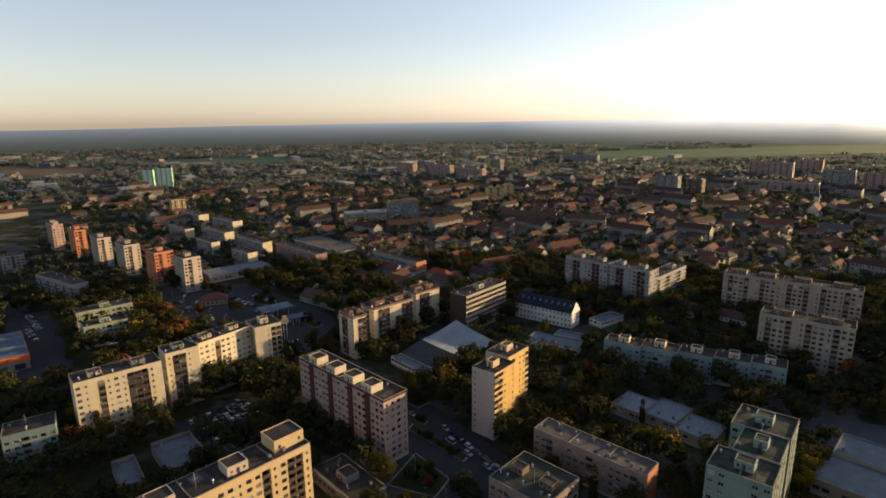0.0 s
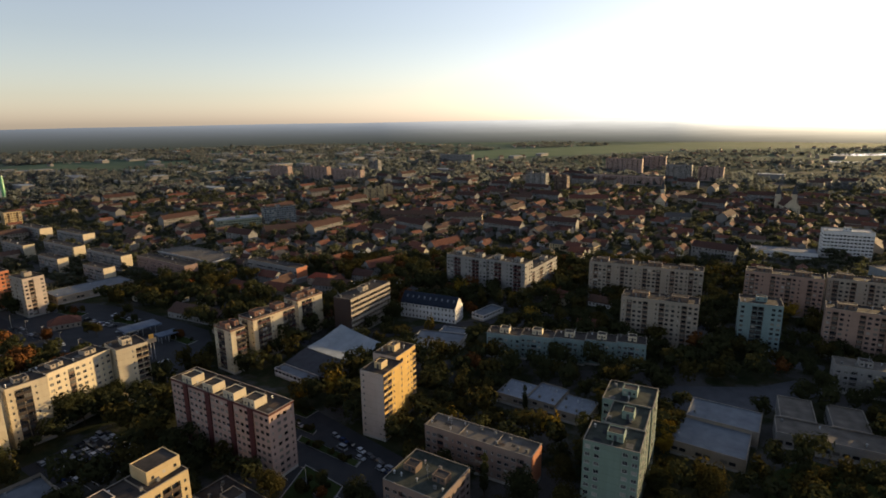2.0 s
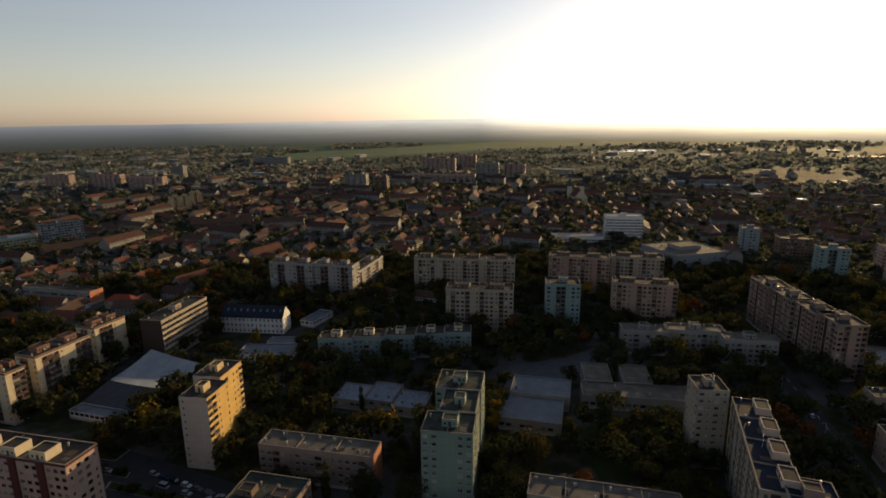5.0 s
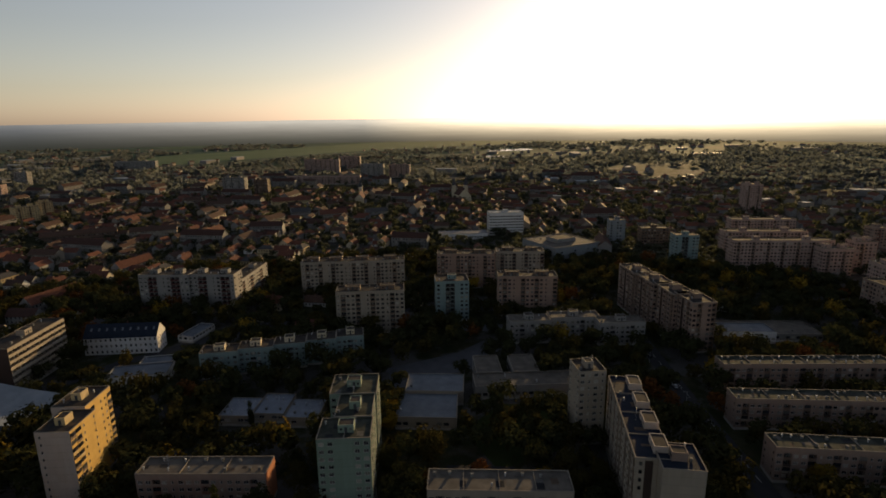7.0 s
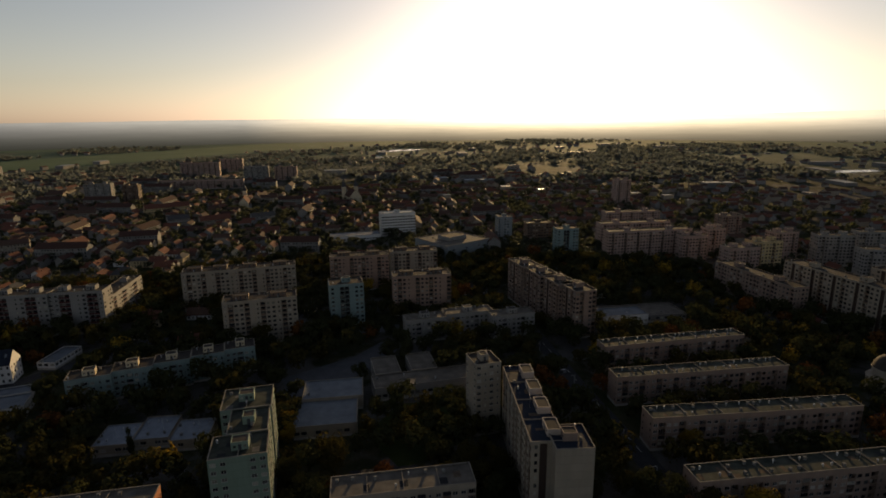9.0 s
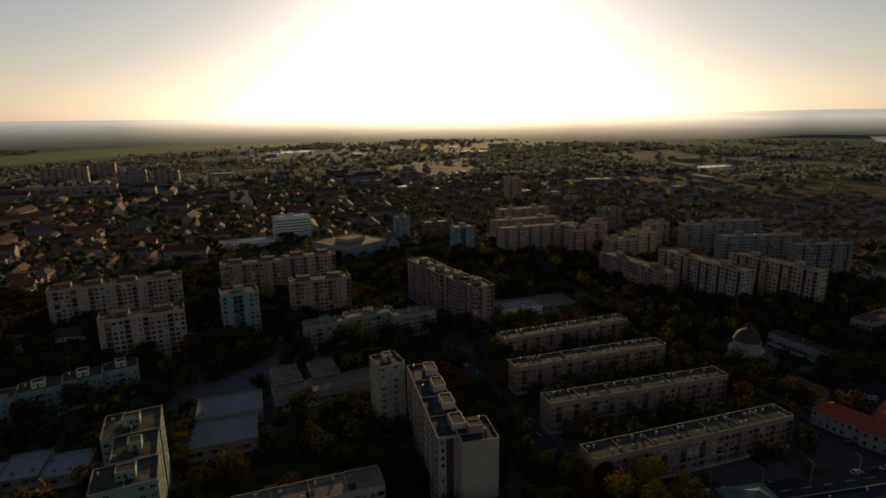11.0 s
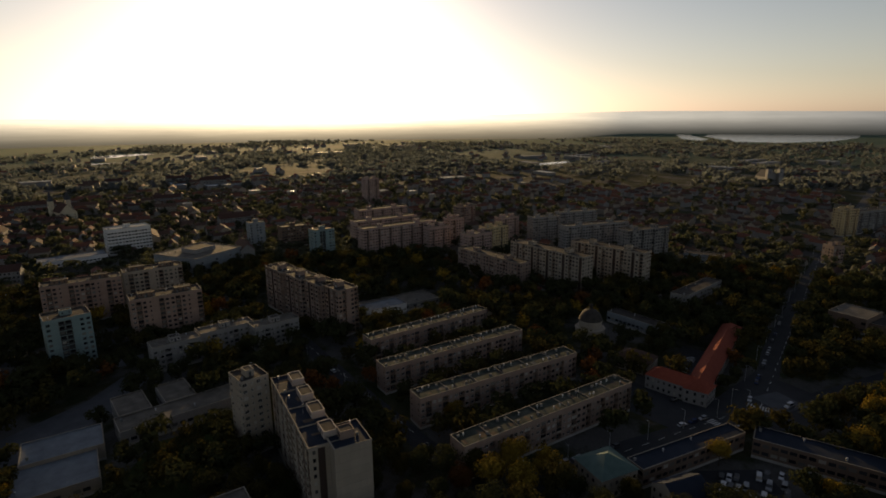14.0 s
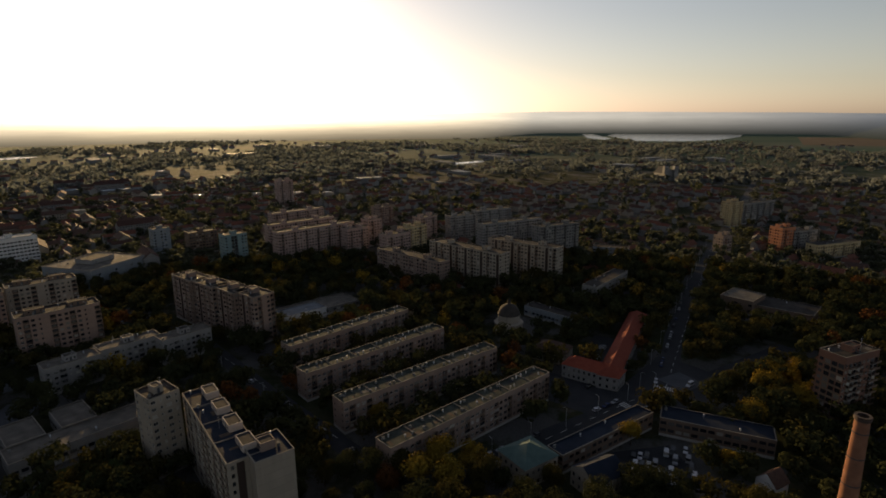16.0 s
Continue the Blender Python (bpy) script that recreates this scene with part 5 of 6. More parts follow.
def domed_hall():
    root = thing("domed_hall", pose(322, -30, 0, 0, 0, 20) @ Matrix.Scale(.9, 4), "old round hall with grey ribbed dome", "public building")
    claim(308, -44, 0, 28, 28)
    s = Soup()
    revolve(s, 0, 0, [(9.5, 0), (9.5, 7), (10, 7.2), (10, 7.8), (7.6, 8.6), (7.4, 12.5), (8, 12.7), (8, 13.2)], 12)
    part("wall", s.weld().mesh("wall", COLOURS["beige"]), root)
    s = Soup()
    revolve(s, 0, 0, [(7.8, 13.2)] + [(7.4 * math.cos(t), 13.2 + 7.2 * math.sin(t)) for t in (.15, .4, .65, .9, 1.15, 1.35)] + [(1.2, 20.4), (1.1, 22.2), (1.5, 22.3), (.1, 24.5)], 24)
    part("dome", s.weld().mesh("dome", rough_mat("weathered_zinc", (0.032, 0.029, 0.026), (0.055, 0.049, 0.044), .4, .8), smooth=True), root)
    for k in range(12):
        s = Soup()
        a = 2 * math.pi * (k + .5) / 12
        c, q = math.cos(a), math.sin(a)
        R = 9.5 * math.cos(math.pi / 12) + .04
        s.quad((R * c + .6 * q, R * q - .6 * c, 2), (R * c - .6 * q, R * q + .6 * c, 2), (R * c - .6 * q, R * q + .6 * c, 5.4), (R * c + .6 * q, R * q - .6 * c, 5.4))
        part("arched_window", s.mesh("arched_window", GLASS), root)


domed_hall()


def smokestack(x, y, h):
    root = thing("chimney", pose(x, y, 0), "tall tapered brick factory chimney", "chimney")
    claim(x - 4, y - 4, 0, 8, 8)
    s = Soup()
    n = 9
    revolve(s, 0, 0, [(2.9 - 1.0 * k / n, h * k / n) for k in range(n + 1)], 20)
    part("shaft", s.weld().mesh("shaft", rough_mat("old_brick", (0.17, 0.08, 0.05), (0.26, 0.13, 0.08), .3), smooth=True), root)
    s = Soup()
    revolve(s, 0, 0, [(1.9, h - 1.6), (2.25, h - 1.3), (2.25, h), (1.5, h), (1.5, h - 3)], 20)
    part("crown_ring", s.weld().mesh("crown_ring", COLOURS["darkbrown"]), root)
    for z in (.3, .5, .7, .88):
        s = Soup()
        r = 2.9 - z + .06
        revolve(s, 0, 0, [(r, h * z), (r + .05, h * z + .05), (r + .05, h * z + .3), (r - .02, h * z + .35)], 20)
        part("iron_band", s.weld().mesh("iron_band", DARK_METAL), root)


smokestack(148, -117, 45)


def church(x, y, ang, label, towers, th, tw, spire, nave_L, nave_W, nave_h, wall, roof_mat):
    root = thing("church", pose(x, y, 0, 0, 0, ang), label, "church")
    claim(x - 5, y - 20, ang, nave_L + 10, nave_W + 10)
    s, r = house_soup(nave_L, nave_W, nave_h, nave_W * .55)
    part("nave_wall", s.mesh("nave_wall", COLOURS[wall], GLASS), root, pose(0, -nave_W / 2, 0))
    part("nave_roof", r.mesh("nave_roof", roof_mat), root, pose(0, -nave_W / 2, 0))
    for yy in ([0] if towers == 1 else [-nave_W / 2, nave_W / 2]):
        t = Soup()
        t.box(-tw, yy - tw / 2, 0, 0, yy + tw / 2, th)
        t.box(-tw - .3, yy - tw / 2 - .3, th * .62, .3, yy + tw / 2 + .3, th * .62 + .4, 0, True)
        t.box(-tw - .04, yy - .8, th * .75, -tw + .1, yy + .8, th * .75 + 3, 1)
        t.box(-tw / 2 - .8, yy - tw / 2 - .04, th * .75, -tw / 2 + .8, yy - tw / 2 + .1, th * .75 + 3, 1)
        part("tower", t.mesh("tower", COLOURS[wall], COLOURS["darkgrey"]), root)
        p = Soup()
        e = .4
        c = [(-tw - e, yy - tw / 2 - e, th), (e, yy - tw / 2 - e, th), (e, yy + tw / 2 + e, th), (-tw - e, yy + tw / 2 + e, th)]
        for k in range(4):
            p.poly((c[k], c[(k + 1) % 4], (-tw / 2, yy, th + spire)))
        part("spire", p.weld().mesh("spire", DARK_METAL), root)


church(520, 762, -128, "old church with slim spire and orange lit roof", 1, 22, 6, 14, 44, 14, 9, "cream", TILE_RED)
church(1150, -428, 10, "pale church with twin square towers", 2, 30, 8, 2, 40, 22, 14, "white", TILE_GREY)
church(637, 646, -120, "old town church with twin dark spires", 2, 24, 6, 14, 30, 20, 11, "cream", TILE_DARK)
church(800, 625, -120, "yellowish town church with dark spire", 1, 22, 5, 14, 28, 12, 8, "ochre", TILE_BROWN)


def sign_pylon(x, y):
    root = thing("sign_pylon", pose(x, y, 0, 0, 0, 30), "tall white sign pylon with lit box on top", "sign")
    s = Soup()
    s.tube(-.9, 0, 0, 10.5, .28, .24, 10)
    part("mast", s.mesh("mast", GALV), root)
    s = Soup()
    s.tube(.9, 0, 0, 10.5, .28, .24, 10)
    part("mast", s.mesh("mast", GALV), root)
    s = Soup()
    s.box(-2.4, -.5, 10.2, 2.4, .5, 12.8, 0, True)
    part("sign_box", s.mesh("sign_box", COLOURS["white"]), root)
    s = Soup()
    s.box(-1.2, -.5, 12.8, 1.2, .5, 15, 0, True)
    part("sign_box", s.mesh("sign_box", COLOURS["yellow"]), root)


sign_pylon(-98, 320)

block("green_slab", 77.3, 145.0, -40, 17.5, 13, 30)
block("green_slab", 88.8, 152.4, -40, 13.0, 16, 30.3)
block("green_slab", 96.0, 167.2, -40, 17.5, 16, 30.6)
block("nursery", 75.3, 227.4, -46, 14, 16, 5)
block("nursery", 87.2, 219.6, -46, 14, 18, 4.4)
block("nursery", 95.2, 206.2, -46, 15, 16, 5)
pitched("workshop", "old workshop with dark blue sheet roof", "workshop", 166, -46, -60, 15, 12, 7, 3.5, 2, "beige", BLUE_ROOF)
pitched("cottage", "small pale cottage with steep dark roof", "house", 168, -108, -60, 8, 7, 5.5, 3.5, 1, "chalk", TILE_BROWN)
block("yellow_tower2", 18.2, 227.5, -41, 12, 16, 31)
block("blue_low", 352, -43, -132, 39, 10, 7, "low building with pale blue-grey metal roof")
block("big_slab", 185, 104, -141, 55, 11, 30)
block("slab_blank", 153.2, 69.6, -141, 14, 12.3, 30.5)
block("big_slab_end", 175, 110.8, -37, 11, 12, 32.5)
block("low_white", 326, 111, -46, 30, 15, 7.2, "raised white-roofed part of the pavilion")
block("school_low", 183.0, 174.5, -40, 13, 20, 7.4)
block("school_low", 197.2, 162.6, -40, 13, 20, 7.4)
claim(38, 345, -38, 70, 14)
claim(-24, 466, -46, 30, 14)
claim(-83, 498, -46, 66, 20)


def canopy(x, y, ang, L, D, h, label):
    root = thing("canopy", pose(x, y, 0, 0, 0, ang), label, "canopy")
    s = Soup()
    s.box(0, 0, h, L, D, h + .8, 0, True)
    part("roof", s.mesh("roof", RIB_ROOF), root)
    for cx in (.15, .5, .85):
        for cy in (.2, .8):
            s = Soup()
            s.tube(L * cx, D * cy, 0, h, .2, .2, 8)
            part("column", s.mesh("column", GALV), root)


# ---- larger buildings of the old town ----
pitched("town_house", "long town building with red tiled roof", "house", 373, 783, -20, 59, 14, 11, 5, 3, "ochre", TILE_RED)
pitched("town_house", "long town building with red tiled roof", "house", 367, 634, -20, 37, 14, 10, 5, 3, "beige", TILE_RED)
pitched("town_house", "white town building with grey roof", "house", 420, 605, -25, 30, 13, 10, 4, 3, "white", TILE_GREY)
pitched("town_house", "long brown town building with tiled roof", "house", 75, 719, -15, 73, 13, 11, 4, 3, "brown", TILE_BROWN)
pitched("town_house", "long town building with brown tiled roof", "house", 151, 674, -20, 48, 13, 12, 4, 4, "beige", TILE_BROWN)
pitched("town_house", "white town building with grey roof", "house", 349, 677, -20, 26, 14, 10, 4, 3, "white", TILE_GREY)
pitched("town_house", "long low hall with brown pitched roof", "house", -65, 660, 20, 70, 18, 7, 5, 2, "brown", TILE_BROWN)
pitched("town_house", "low house with red tiled roof", "house", -48, 429, -40, 34, 12, 6, 4, 1, "beige", TILE_RED)
pitched("town_house", "white house with brown tiled roof", "house", -11, 425, -30, 31, 12, 7, 4, 2, "white", TILE_BROWN)
pitched("town_house", "white house with steep red roof", "house", 37, 463, 30, 40, 11, 7, 5, 2, "white", TILE_RED)
pitched("town_house", "white house with steep red roof", "house", 108, 528, 30, 37, 11, 7, 5, 2, "white", TILE_RED)
pitched("town_house", "old house with red tiled roof", "house", 199, 603, 40, 59, 12, 8, 5, 2, "beige", TILE_RED)
pitched("town_house", "white house with red tiled roof among gardens", "house", -55.4, 468.4, -42, 19, 10, 5.8, 4, 2, "white", TILE_RED)
claim(-59.4, 460.4, -42, 26, 20)
pitched("town_house", "whitewashed house with brown tiled roof among gardens", "house", -34.5, 450.1, 48, 15, 10, 3.6, 4, 1, "chalk", TILE_BROWN)
claim(-38.5, 442.1, -42, 26, 20)
pitched("town_house", "beige house with bright red tiled roof among gardens", "house", -14.9, 450.2, -40, 22, 10, 5.8, 4, 2, "beige", TILE_BRIGHT, hip=True)
claim(-18.9, 442.2, -42, 26, 20)
pitched("town_house", "whitewashed house with red tiled roof among gardens", "house", 4.6, 432.7, 50, 17, 10, 3.6, 4, 1, "chalk", TILE_RED)
claim(0.6, 424.7, -42, 26, 20)
pitched("town_house", "white house with sooty red tiled roof among gardens", "house", 21.2, 452, -44, 20, 10, 5.8, 4, 2, "white", TILE_DARK)
claim(17.2, 444, -42, 26, 20)
pitched("town_house", "beige house with red tiled roof among gardens", "house", -22.7, 416.4, -38, 16, 10, 3.6, 4, 1, "beige", TILE_RED, hip=True)
claim(-26.7, 408.4, -42, 26, 20)
pitched("town_house", "cream house with brown tiled roof among gardens", "house", -43.4, 425.8, 46, 24, 10, 5.8, 4, 2, "cream", TILE_BROWN)
claim(-47.4, 417.8, -42, 26, 20)
pitched("town_house", "white house with red tiled roof among gardens", "house", -76.7, 451.3, -42, 18, 10, 3.6, 4, 1, "white", TILE_RED)
claim(-80.7, 443.3, -42, 26, 20)
block("glint_hall", 873, 500, -50, 19, 15, 9)
block("glint_hall", 876, 430, -50, 15, 11, 9)
block("glint_hall", 841, 360, -50, 10, 8, 9)
block("glint_hall", 897, 341, -50, 13, 10, 9)
block("glint_hall", 905, 275, -50, 16, 13, 9)
block("glint_hall", 905, 224, -50, 16, 13, 9)
block("glint_hall", 1285, 714, -50, 28, 18, 9)
block("glint_hall", 867, 181, -50, 11, 8, 9)
block("glint_hall", 724, 523, -50, 13, 10, 9)

# ---- water, meadows and ploughed land towards the horizon ----
def patch(name, pts, mat, z, label, category):
    s = Soup()
    s.poly([(x, y, z) for x, y in pts])
    ob = tagged(new(name, s.mesh(name, mat)), label, category, kind="structure")
    if name != "lawn":
        claim_patch.append(pts)
    return ob


claim_patch = []


def by_water(x, y):
    """On the open shore this side of a pond or lake."""
    return any(in_patch(x * k, y * k) for k in (1.03, 1.07, 1.11))


def in_patch(x, y):
    for pts in claim_patch:
        inside = False
        for (x0, y0), (x1, y1) in zip(pts, pts[1:] + pts[:1]):
            if (y0 > y) != (y1 > y) and x < (x1 - x0) * (y - y0) / (y1 - y0) + x0:
                inside = not inside
        if inside:
            return True
    return False


MEADOW = rough_mat("green_meadow", (0.055, 0.098, 0.050), (0.080, 0.125, 0.066), .006, .95, 0, .05, 0.05)
PLOUGHED = rough_mat("ploughed_field", (0.09, 0.068, 0.045), (0.13, 0.10, 0.07), .01, .95, 0, .06, 0.05)
patch("meadow", [(398, 1808), (1000, 1930), (1630, 2050), (2300, 1900), (2900, 2300), (2126, 2683), (1300, 2500), (656, 2339)], MEADOW, .3, "long pale green meadow beyond the town", "field")
patch("ploughed_field", [(-1212, 1520), (-1466, 1846), (-1027, 1700), (-880, 1440)], PLOUGHED, .3, "brown ploughed field beside the railway", "field")
patch("ploughed_field", [(2500, -1500), (3400, -2000), (3000, -2600), (2200, -2100)], PLOUGHED, .3, "far brown ploughed field", "field")
patch("pond", [(1329, 1364), (1365, 1343), (1372, 1360), (1340, 1384)], WATER, .4, "small pond mirroring bright sky", "water")
patch("pond", [(1440, 1330), (1490, 1266), (1515, 1290), (1470, 1352)], WATER, .4, "small pond mirroring bright sky", "water")
patch("pond", [(1690, 1560), (1732, 1500), (1913, 1480), (1930, 1560), (1760, 1620)], WATER, .4, "pond mirroring bright sky", "water")
patch("lake", [(2990, -924), (2904, -1112), (3050, -1380), (3472, -1700), (3950, -1950), (4120, -1600), (4230, -1150), (3800, -980)], WATER, .4, "broad lake mirroring the pale sky", "water")
patch("lake", [(3150, -800), (3400, -760), (4200, -900), (4150, -960), (3300, -880)], WATER, .4, "narrow arm of the lake", "water")
patch("pond", [(1546, 20), (1642, -75), (1690, -60), (1600, 30)], WATER, .4, "small pond mirroring bright sky", "water")

# ---- open asphalt and lawns that the trees keep off ----
LAWN = rough_mat("shaded_lawn", (0.022, 0.034, 0.012), (0.04, 0.052, 0.02), .08, .95, 0, 3.0, 0)
patch("plaza", [(-222, 402), (-183, 446), (-137, 420), (-76, 360), (-67, 328), (-84, 287), (-128, 321), (-165, 331)], ASPHALT, .02, "wide asphalt junction with car parks around it", "plaza")
patch("parking_lot", [(-312, 367), (-285, 379), (-235, 324), (-200, 275), (-208, 250), (-226, 262)], ASPHALT, .02, "car park beside the supermarket", "parking lot")
patch("plaza", [(-27, 258), (-7, 238), (28, 190), (26, 168), (0, 170), (-22, 206), (-40, 246)], ASPHALT, .02, "wide street with parking bays", "plaza")
patch("plaza", [(249, -77), (290, -112), (262, -135), (236, -120), (226, -86)], ASPHALT, .02, "busy asphalt junction", "plaza")
patch("plaza", [(268, -46), (250, -68), (257, -84), (245, -93), (221, -62), (241, -37)], ASPHALT, .016, "asphalt forecourt before the red-roofed building", "plaza")
patch("parking_lot", [(279, -63), (270, -72), (312, -93), (318, -82)], ASPHALT, .016, "courtyard with parked cars", "parking lot")
patch("plaza", [(162, 222), (205, 210), (228, 212), (236, 198), (196, 190), (154, 200)], PAVING, .02, "pale paved yard behind the school", "plaza")
patch("lawn", [(150, 150), (178, 155), (196, 136), (172, 112), (140, 122)], LAWN, .02, "shaded school lawn between trees", "lawn")
KERB = rough_mat("pale_kerb", (0.16, 0.155, 0.15), (0.24, 0.23, 0.22), 1.0)


def island(pts, seed, shrubs=5, trees=2):
    """A kerbed lawn in the middle of the asphalt, with shrubs and small trees."""
    cx, cy = sum(p[0] for p in pts) / len(pts), sum(p[1] for p in pts) / len(pts)
    s = Soup()
    rim = [(cx + (x - cx) * 1.06, cy + (y - cy) * 1.06) for x, y in pts]
    s.poly([(x, y, .13) for x, y in rim])
    for (x0, y0), (x1, y1) in zip(rim, rim[1:] + rim[:1]):
        s.quad((x0, y0, 0), (x1, y1, 0), (x1, y1, .13), (x0, y0, .13))
    tagged(new("kerb", s.weld().mesh("kerb", KERB)), "pale concrete kerb round a lawn island", "kerb", kind="structure")
    s = Soup()
    s.poly([(x, y, .14) for x, y in pts])
    tagged(new("lawn", s.mesh("lawn", LAWN)), "kerbed lawn island in the asphalt junction", "lawn", kind="structure")
    rnd = random.Random(seed)
    for k in range(shrubs + trees):
        a, b = rnd.choice(pts), rnd.uniform(.15, .75)
        kind = "shrub" if k < shrubs else rnd.choice(("green", "olive", "rust"))
        tree(cx + (a[0] - cx) * b, cy + (a[1] - cy) * b, kind, rnd.randrange(2), rnd.uniform(.8, 1.2) if k < shrubs else rnd.uniform(.45, .6), k * 47)


island([(-177, 349), (-170, 356), (-158, 343), (-164, 329)], 3)
island([(-206, 364), (-199, 368), (-178, 331), (-180, 318), (-186, 324)], 4, 6, 5)
island([(-181, 269), (-177, 289), (-174, 311), (-184, 322), (-190, 300)], 5, 6, 6)
island([(-145, 395), (-120, 378), (-116, 383), (-141, 401)], 6, 5, 3)
island([(-98, 352), (-84, 338), (-80, 343), (-94, 357)], 7, 4, 3)
island([(-21, 178), (-12, 197), (1, 181), (-4, 171)], 8, 6, 3)
island([(-14, 219), (8.4, 195), (6.5, 192), (-15.5, 215.4)], 10, 12, 0)
island([(-18, 232), (-8, 222), (-9.5, 219), (-19.5, 229)], 11, 7, 0)
island([(-20, 251.7), (-7.5, 239), (-12.6, 233.7), (-18.7, 239.2)], 13, 5, 2)
island([(-190, 425), (-170, 410), (-166, 416), (-186, 431)], 9, 4, 4)
canopy(-122, 352, 37, 22, 13, 5, "pale metal filling station canopy")
canopy(-100, 341, 37, 12, 8, 4.5, "small pale metal canopy")
pitched("restaurant", "low restaurant with red tiled roof", "restaurant", -177, 383, 22, 18, 12, 3.5, 4, 1, "beige", TILE_RED, hip=True)
pitched("market_hall", "long low white building with dark tiled roof", "shop", -108, 394, -38, 46, 15, 4.5, 4.5, 1, "white", TILE_BROWN)

# ---- cars ----
CAR_PAINT = {}
for _n, _c in dict(white=(0.42, 0.43, 0.45), silver=(0.22, 0.23, 0.245), black=(0.02, 0.02, 0.022), red=(0.16, 0.02, 0.018), blue=(0.02, 0.032, 0.08), grey=(0.08, 0.083, 0.088)).items():
    _m = rough_mat(_n + "_car_paint", _c, scaled(_c, 1.1), 0.5, 0.25)
    CAR_PAINT[_n] = _m
TYRE = rough_mat("tyre_rubber", (0.02, 0.02, 0.02), (0.035, 0.035, 0.035), 3.0)


def car_meshes(van):
    b, g, w = Soup(), Soup(), Soup()
    L, W = (5.2, 1.95) if van else (4.3, 1.75)
    h1, h2 = (1.15, 2.2) if van else (0.85, 1.42)
    prof = [(-L / 2, .35), (-L / 2, h1 * .85), (-L / 2 + .25, h1), (L / 2 - .9, h1), (L / 2 - .1, h1 * .8), (L / 2, .35)]
    for (x0, z0), (x1, z1) in zip(prof, prof[1:]):
        b.quad((x0, W / 2, z0), (x1, W / 2, z1), (x1, -W / 2, z1), (x0, -W / 2, z0))
    b.poly([(x, -W / 2, z) for x, z in reversed(prof)])
    b.poly([(x, W / 2, z) for x, z in prof])
    x0, x1, t = -L / 2 + .2, L / 2 - (1.0 if van else 1.25), .16
    lo = [(x0, -W / 2 + .03, h1), (x1, -W / 2 + .03, h1), (x1, W / 2 - .03, h1), (x0, W / 2 - .03, h1)]
    hi = [(x0 + .3, -W / 2 + t, h2), (x1 - .6, -W / 2 + t, h2), (x1 - .6, W / 2 - t, h2), (x0 + .3, W / 2 - t, h2)]
    for k in range(4):
        j = (k + 1) % 4
        g.quad(lo[k], lo[j], hi[j], hi[k])
    b.box(x0 + .28, -W / 2 + t - .02, h2 - .04, x1 - .58, W / 2 - t + .02, h2 + .03)
    n = 10
    for k in range(n):
        a0, a1 = 2 * math.pi * k / n, 2 * math.pi * (k + 1) / n
        w.quad((.31 * math.cos(a0), -.1, .31 * math.sin(a0)), (.31 * math.cos(a1), -.1, .31 * math.sin(a1)), (.31 * math.cos(a1), .1, .31 * math.sin(a1)), (.31 * math.cos(a0), .1, .31 * math.sin(a0)))
    w.poly([(.31 * math.cos(2 * math.pi * k / n), -.1, .31 * math.sin(2 * math.pi * k / n)) for k in range(n)])
    w.poly([(.31 * math.cos(-2 * math.pi * k / n), .1, .31 * math.sin(-2 * math.pi * k / n)) for k in range(n)])
    return b, g.mesh("cabin_glass", GLASS), w.mesh("wheel", TYRE), L, W


CARS = {}
for _van in (False, True):
    _b, _g, _w, _L, _W = car_meshes(_van)
    for _n, _p in CAR_PAINT.items():
        CARS[_n, _van] = (_b.mesh("body", _p), _g, _w, _L, _W)


def car(x, y, ang, paint, van=False):
    b, g, w, L, W = CARS[paint, van]
    t = thing("van" if van else "car", pose(x, y, 0.05, 0, 0, ang), ("parked " + paint + " delivery van on dark asphalt") if van else ("parked " + paint + " car on dark asphalt"), "van" if van else "car", "parked cars")
    part("body", b, t)
    part("cabin_glass", g, t)
    for sx in (-1, 1):
        for sy in (-1, 1):
            part("wheel", w, t, pose(sx * L * .31, sy * (W / 2 - .08), .31))


def car_row(x, y, ang, n, step=2.8, turn=90, fill_in=.8, seed=1, white=False):
    rnd = random.Random(seed)
    a = radians(ang)
    for k in range(n):
        if rnd.random() > fill_in:
            continue
        p = rnd.choice(["white", "silver", "silver", "grey", "grey", "grey", "black", "black", "black", "silver", "silver", "blue", "white"] if not white else ["white", "white", "silver", "silver", "grey", "grey", "black"])
        car(x + math.cos(a) * k * step, y + math.sin(a) * k * step, ang + turn + rnd.choice((0, 180)) + rnd.uniform(-3, 3), p, rnd.random() < (.4 if white else .06))


for _k in range(5):
    car_row(-100 - _k * 3.9 + 2, 206 + _k * 4.1, 46, 10, seed=20 + _k, fill_in=.78)
for _k in range(4):
    car_row(175 + _k * 5.8, -64 - _k * 1.2, -78, 9, turn=55, seed=40 + _k, fill_in=.75, white=True)
for _k in range(2):
    car_row(120 + _k * 5, 127 + _k * 5, -46, 9, seed=60 + _k, fill_in=.8)
car_row(-22, 236, -52, 14, 5.6, 0, .5, 71)
car_row(0, 215, -55, 9, 5.6, 0, .45, 72)
car_row(278, 132, -134, 18, 6, 0, .4, 73)
car_row(182, 4, -55, 16, 6.2, 0, .45, 74)
car_row(244, -92, -26, 22, 7, 0, .4, 75)
car_row(228, -84, -50, 8, 5.5, 0, .7, 76, True)
car_row(285, 250, -46, 9, 2.8, 90, .8, 77)
car_row(252, 262, -46, 7, 2.8, 90, .7, 78)
car_row(330, 222, -46, 8, 2.8, 90, .7, 79)
car_row(-150, 352, -40, 12, 5.5, 0, .5, 81)
car_row(-200, 392, -42, 18, 6.5, 0, .4, 82)
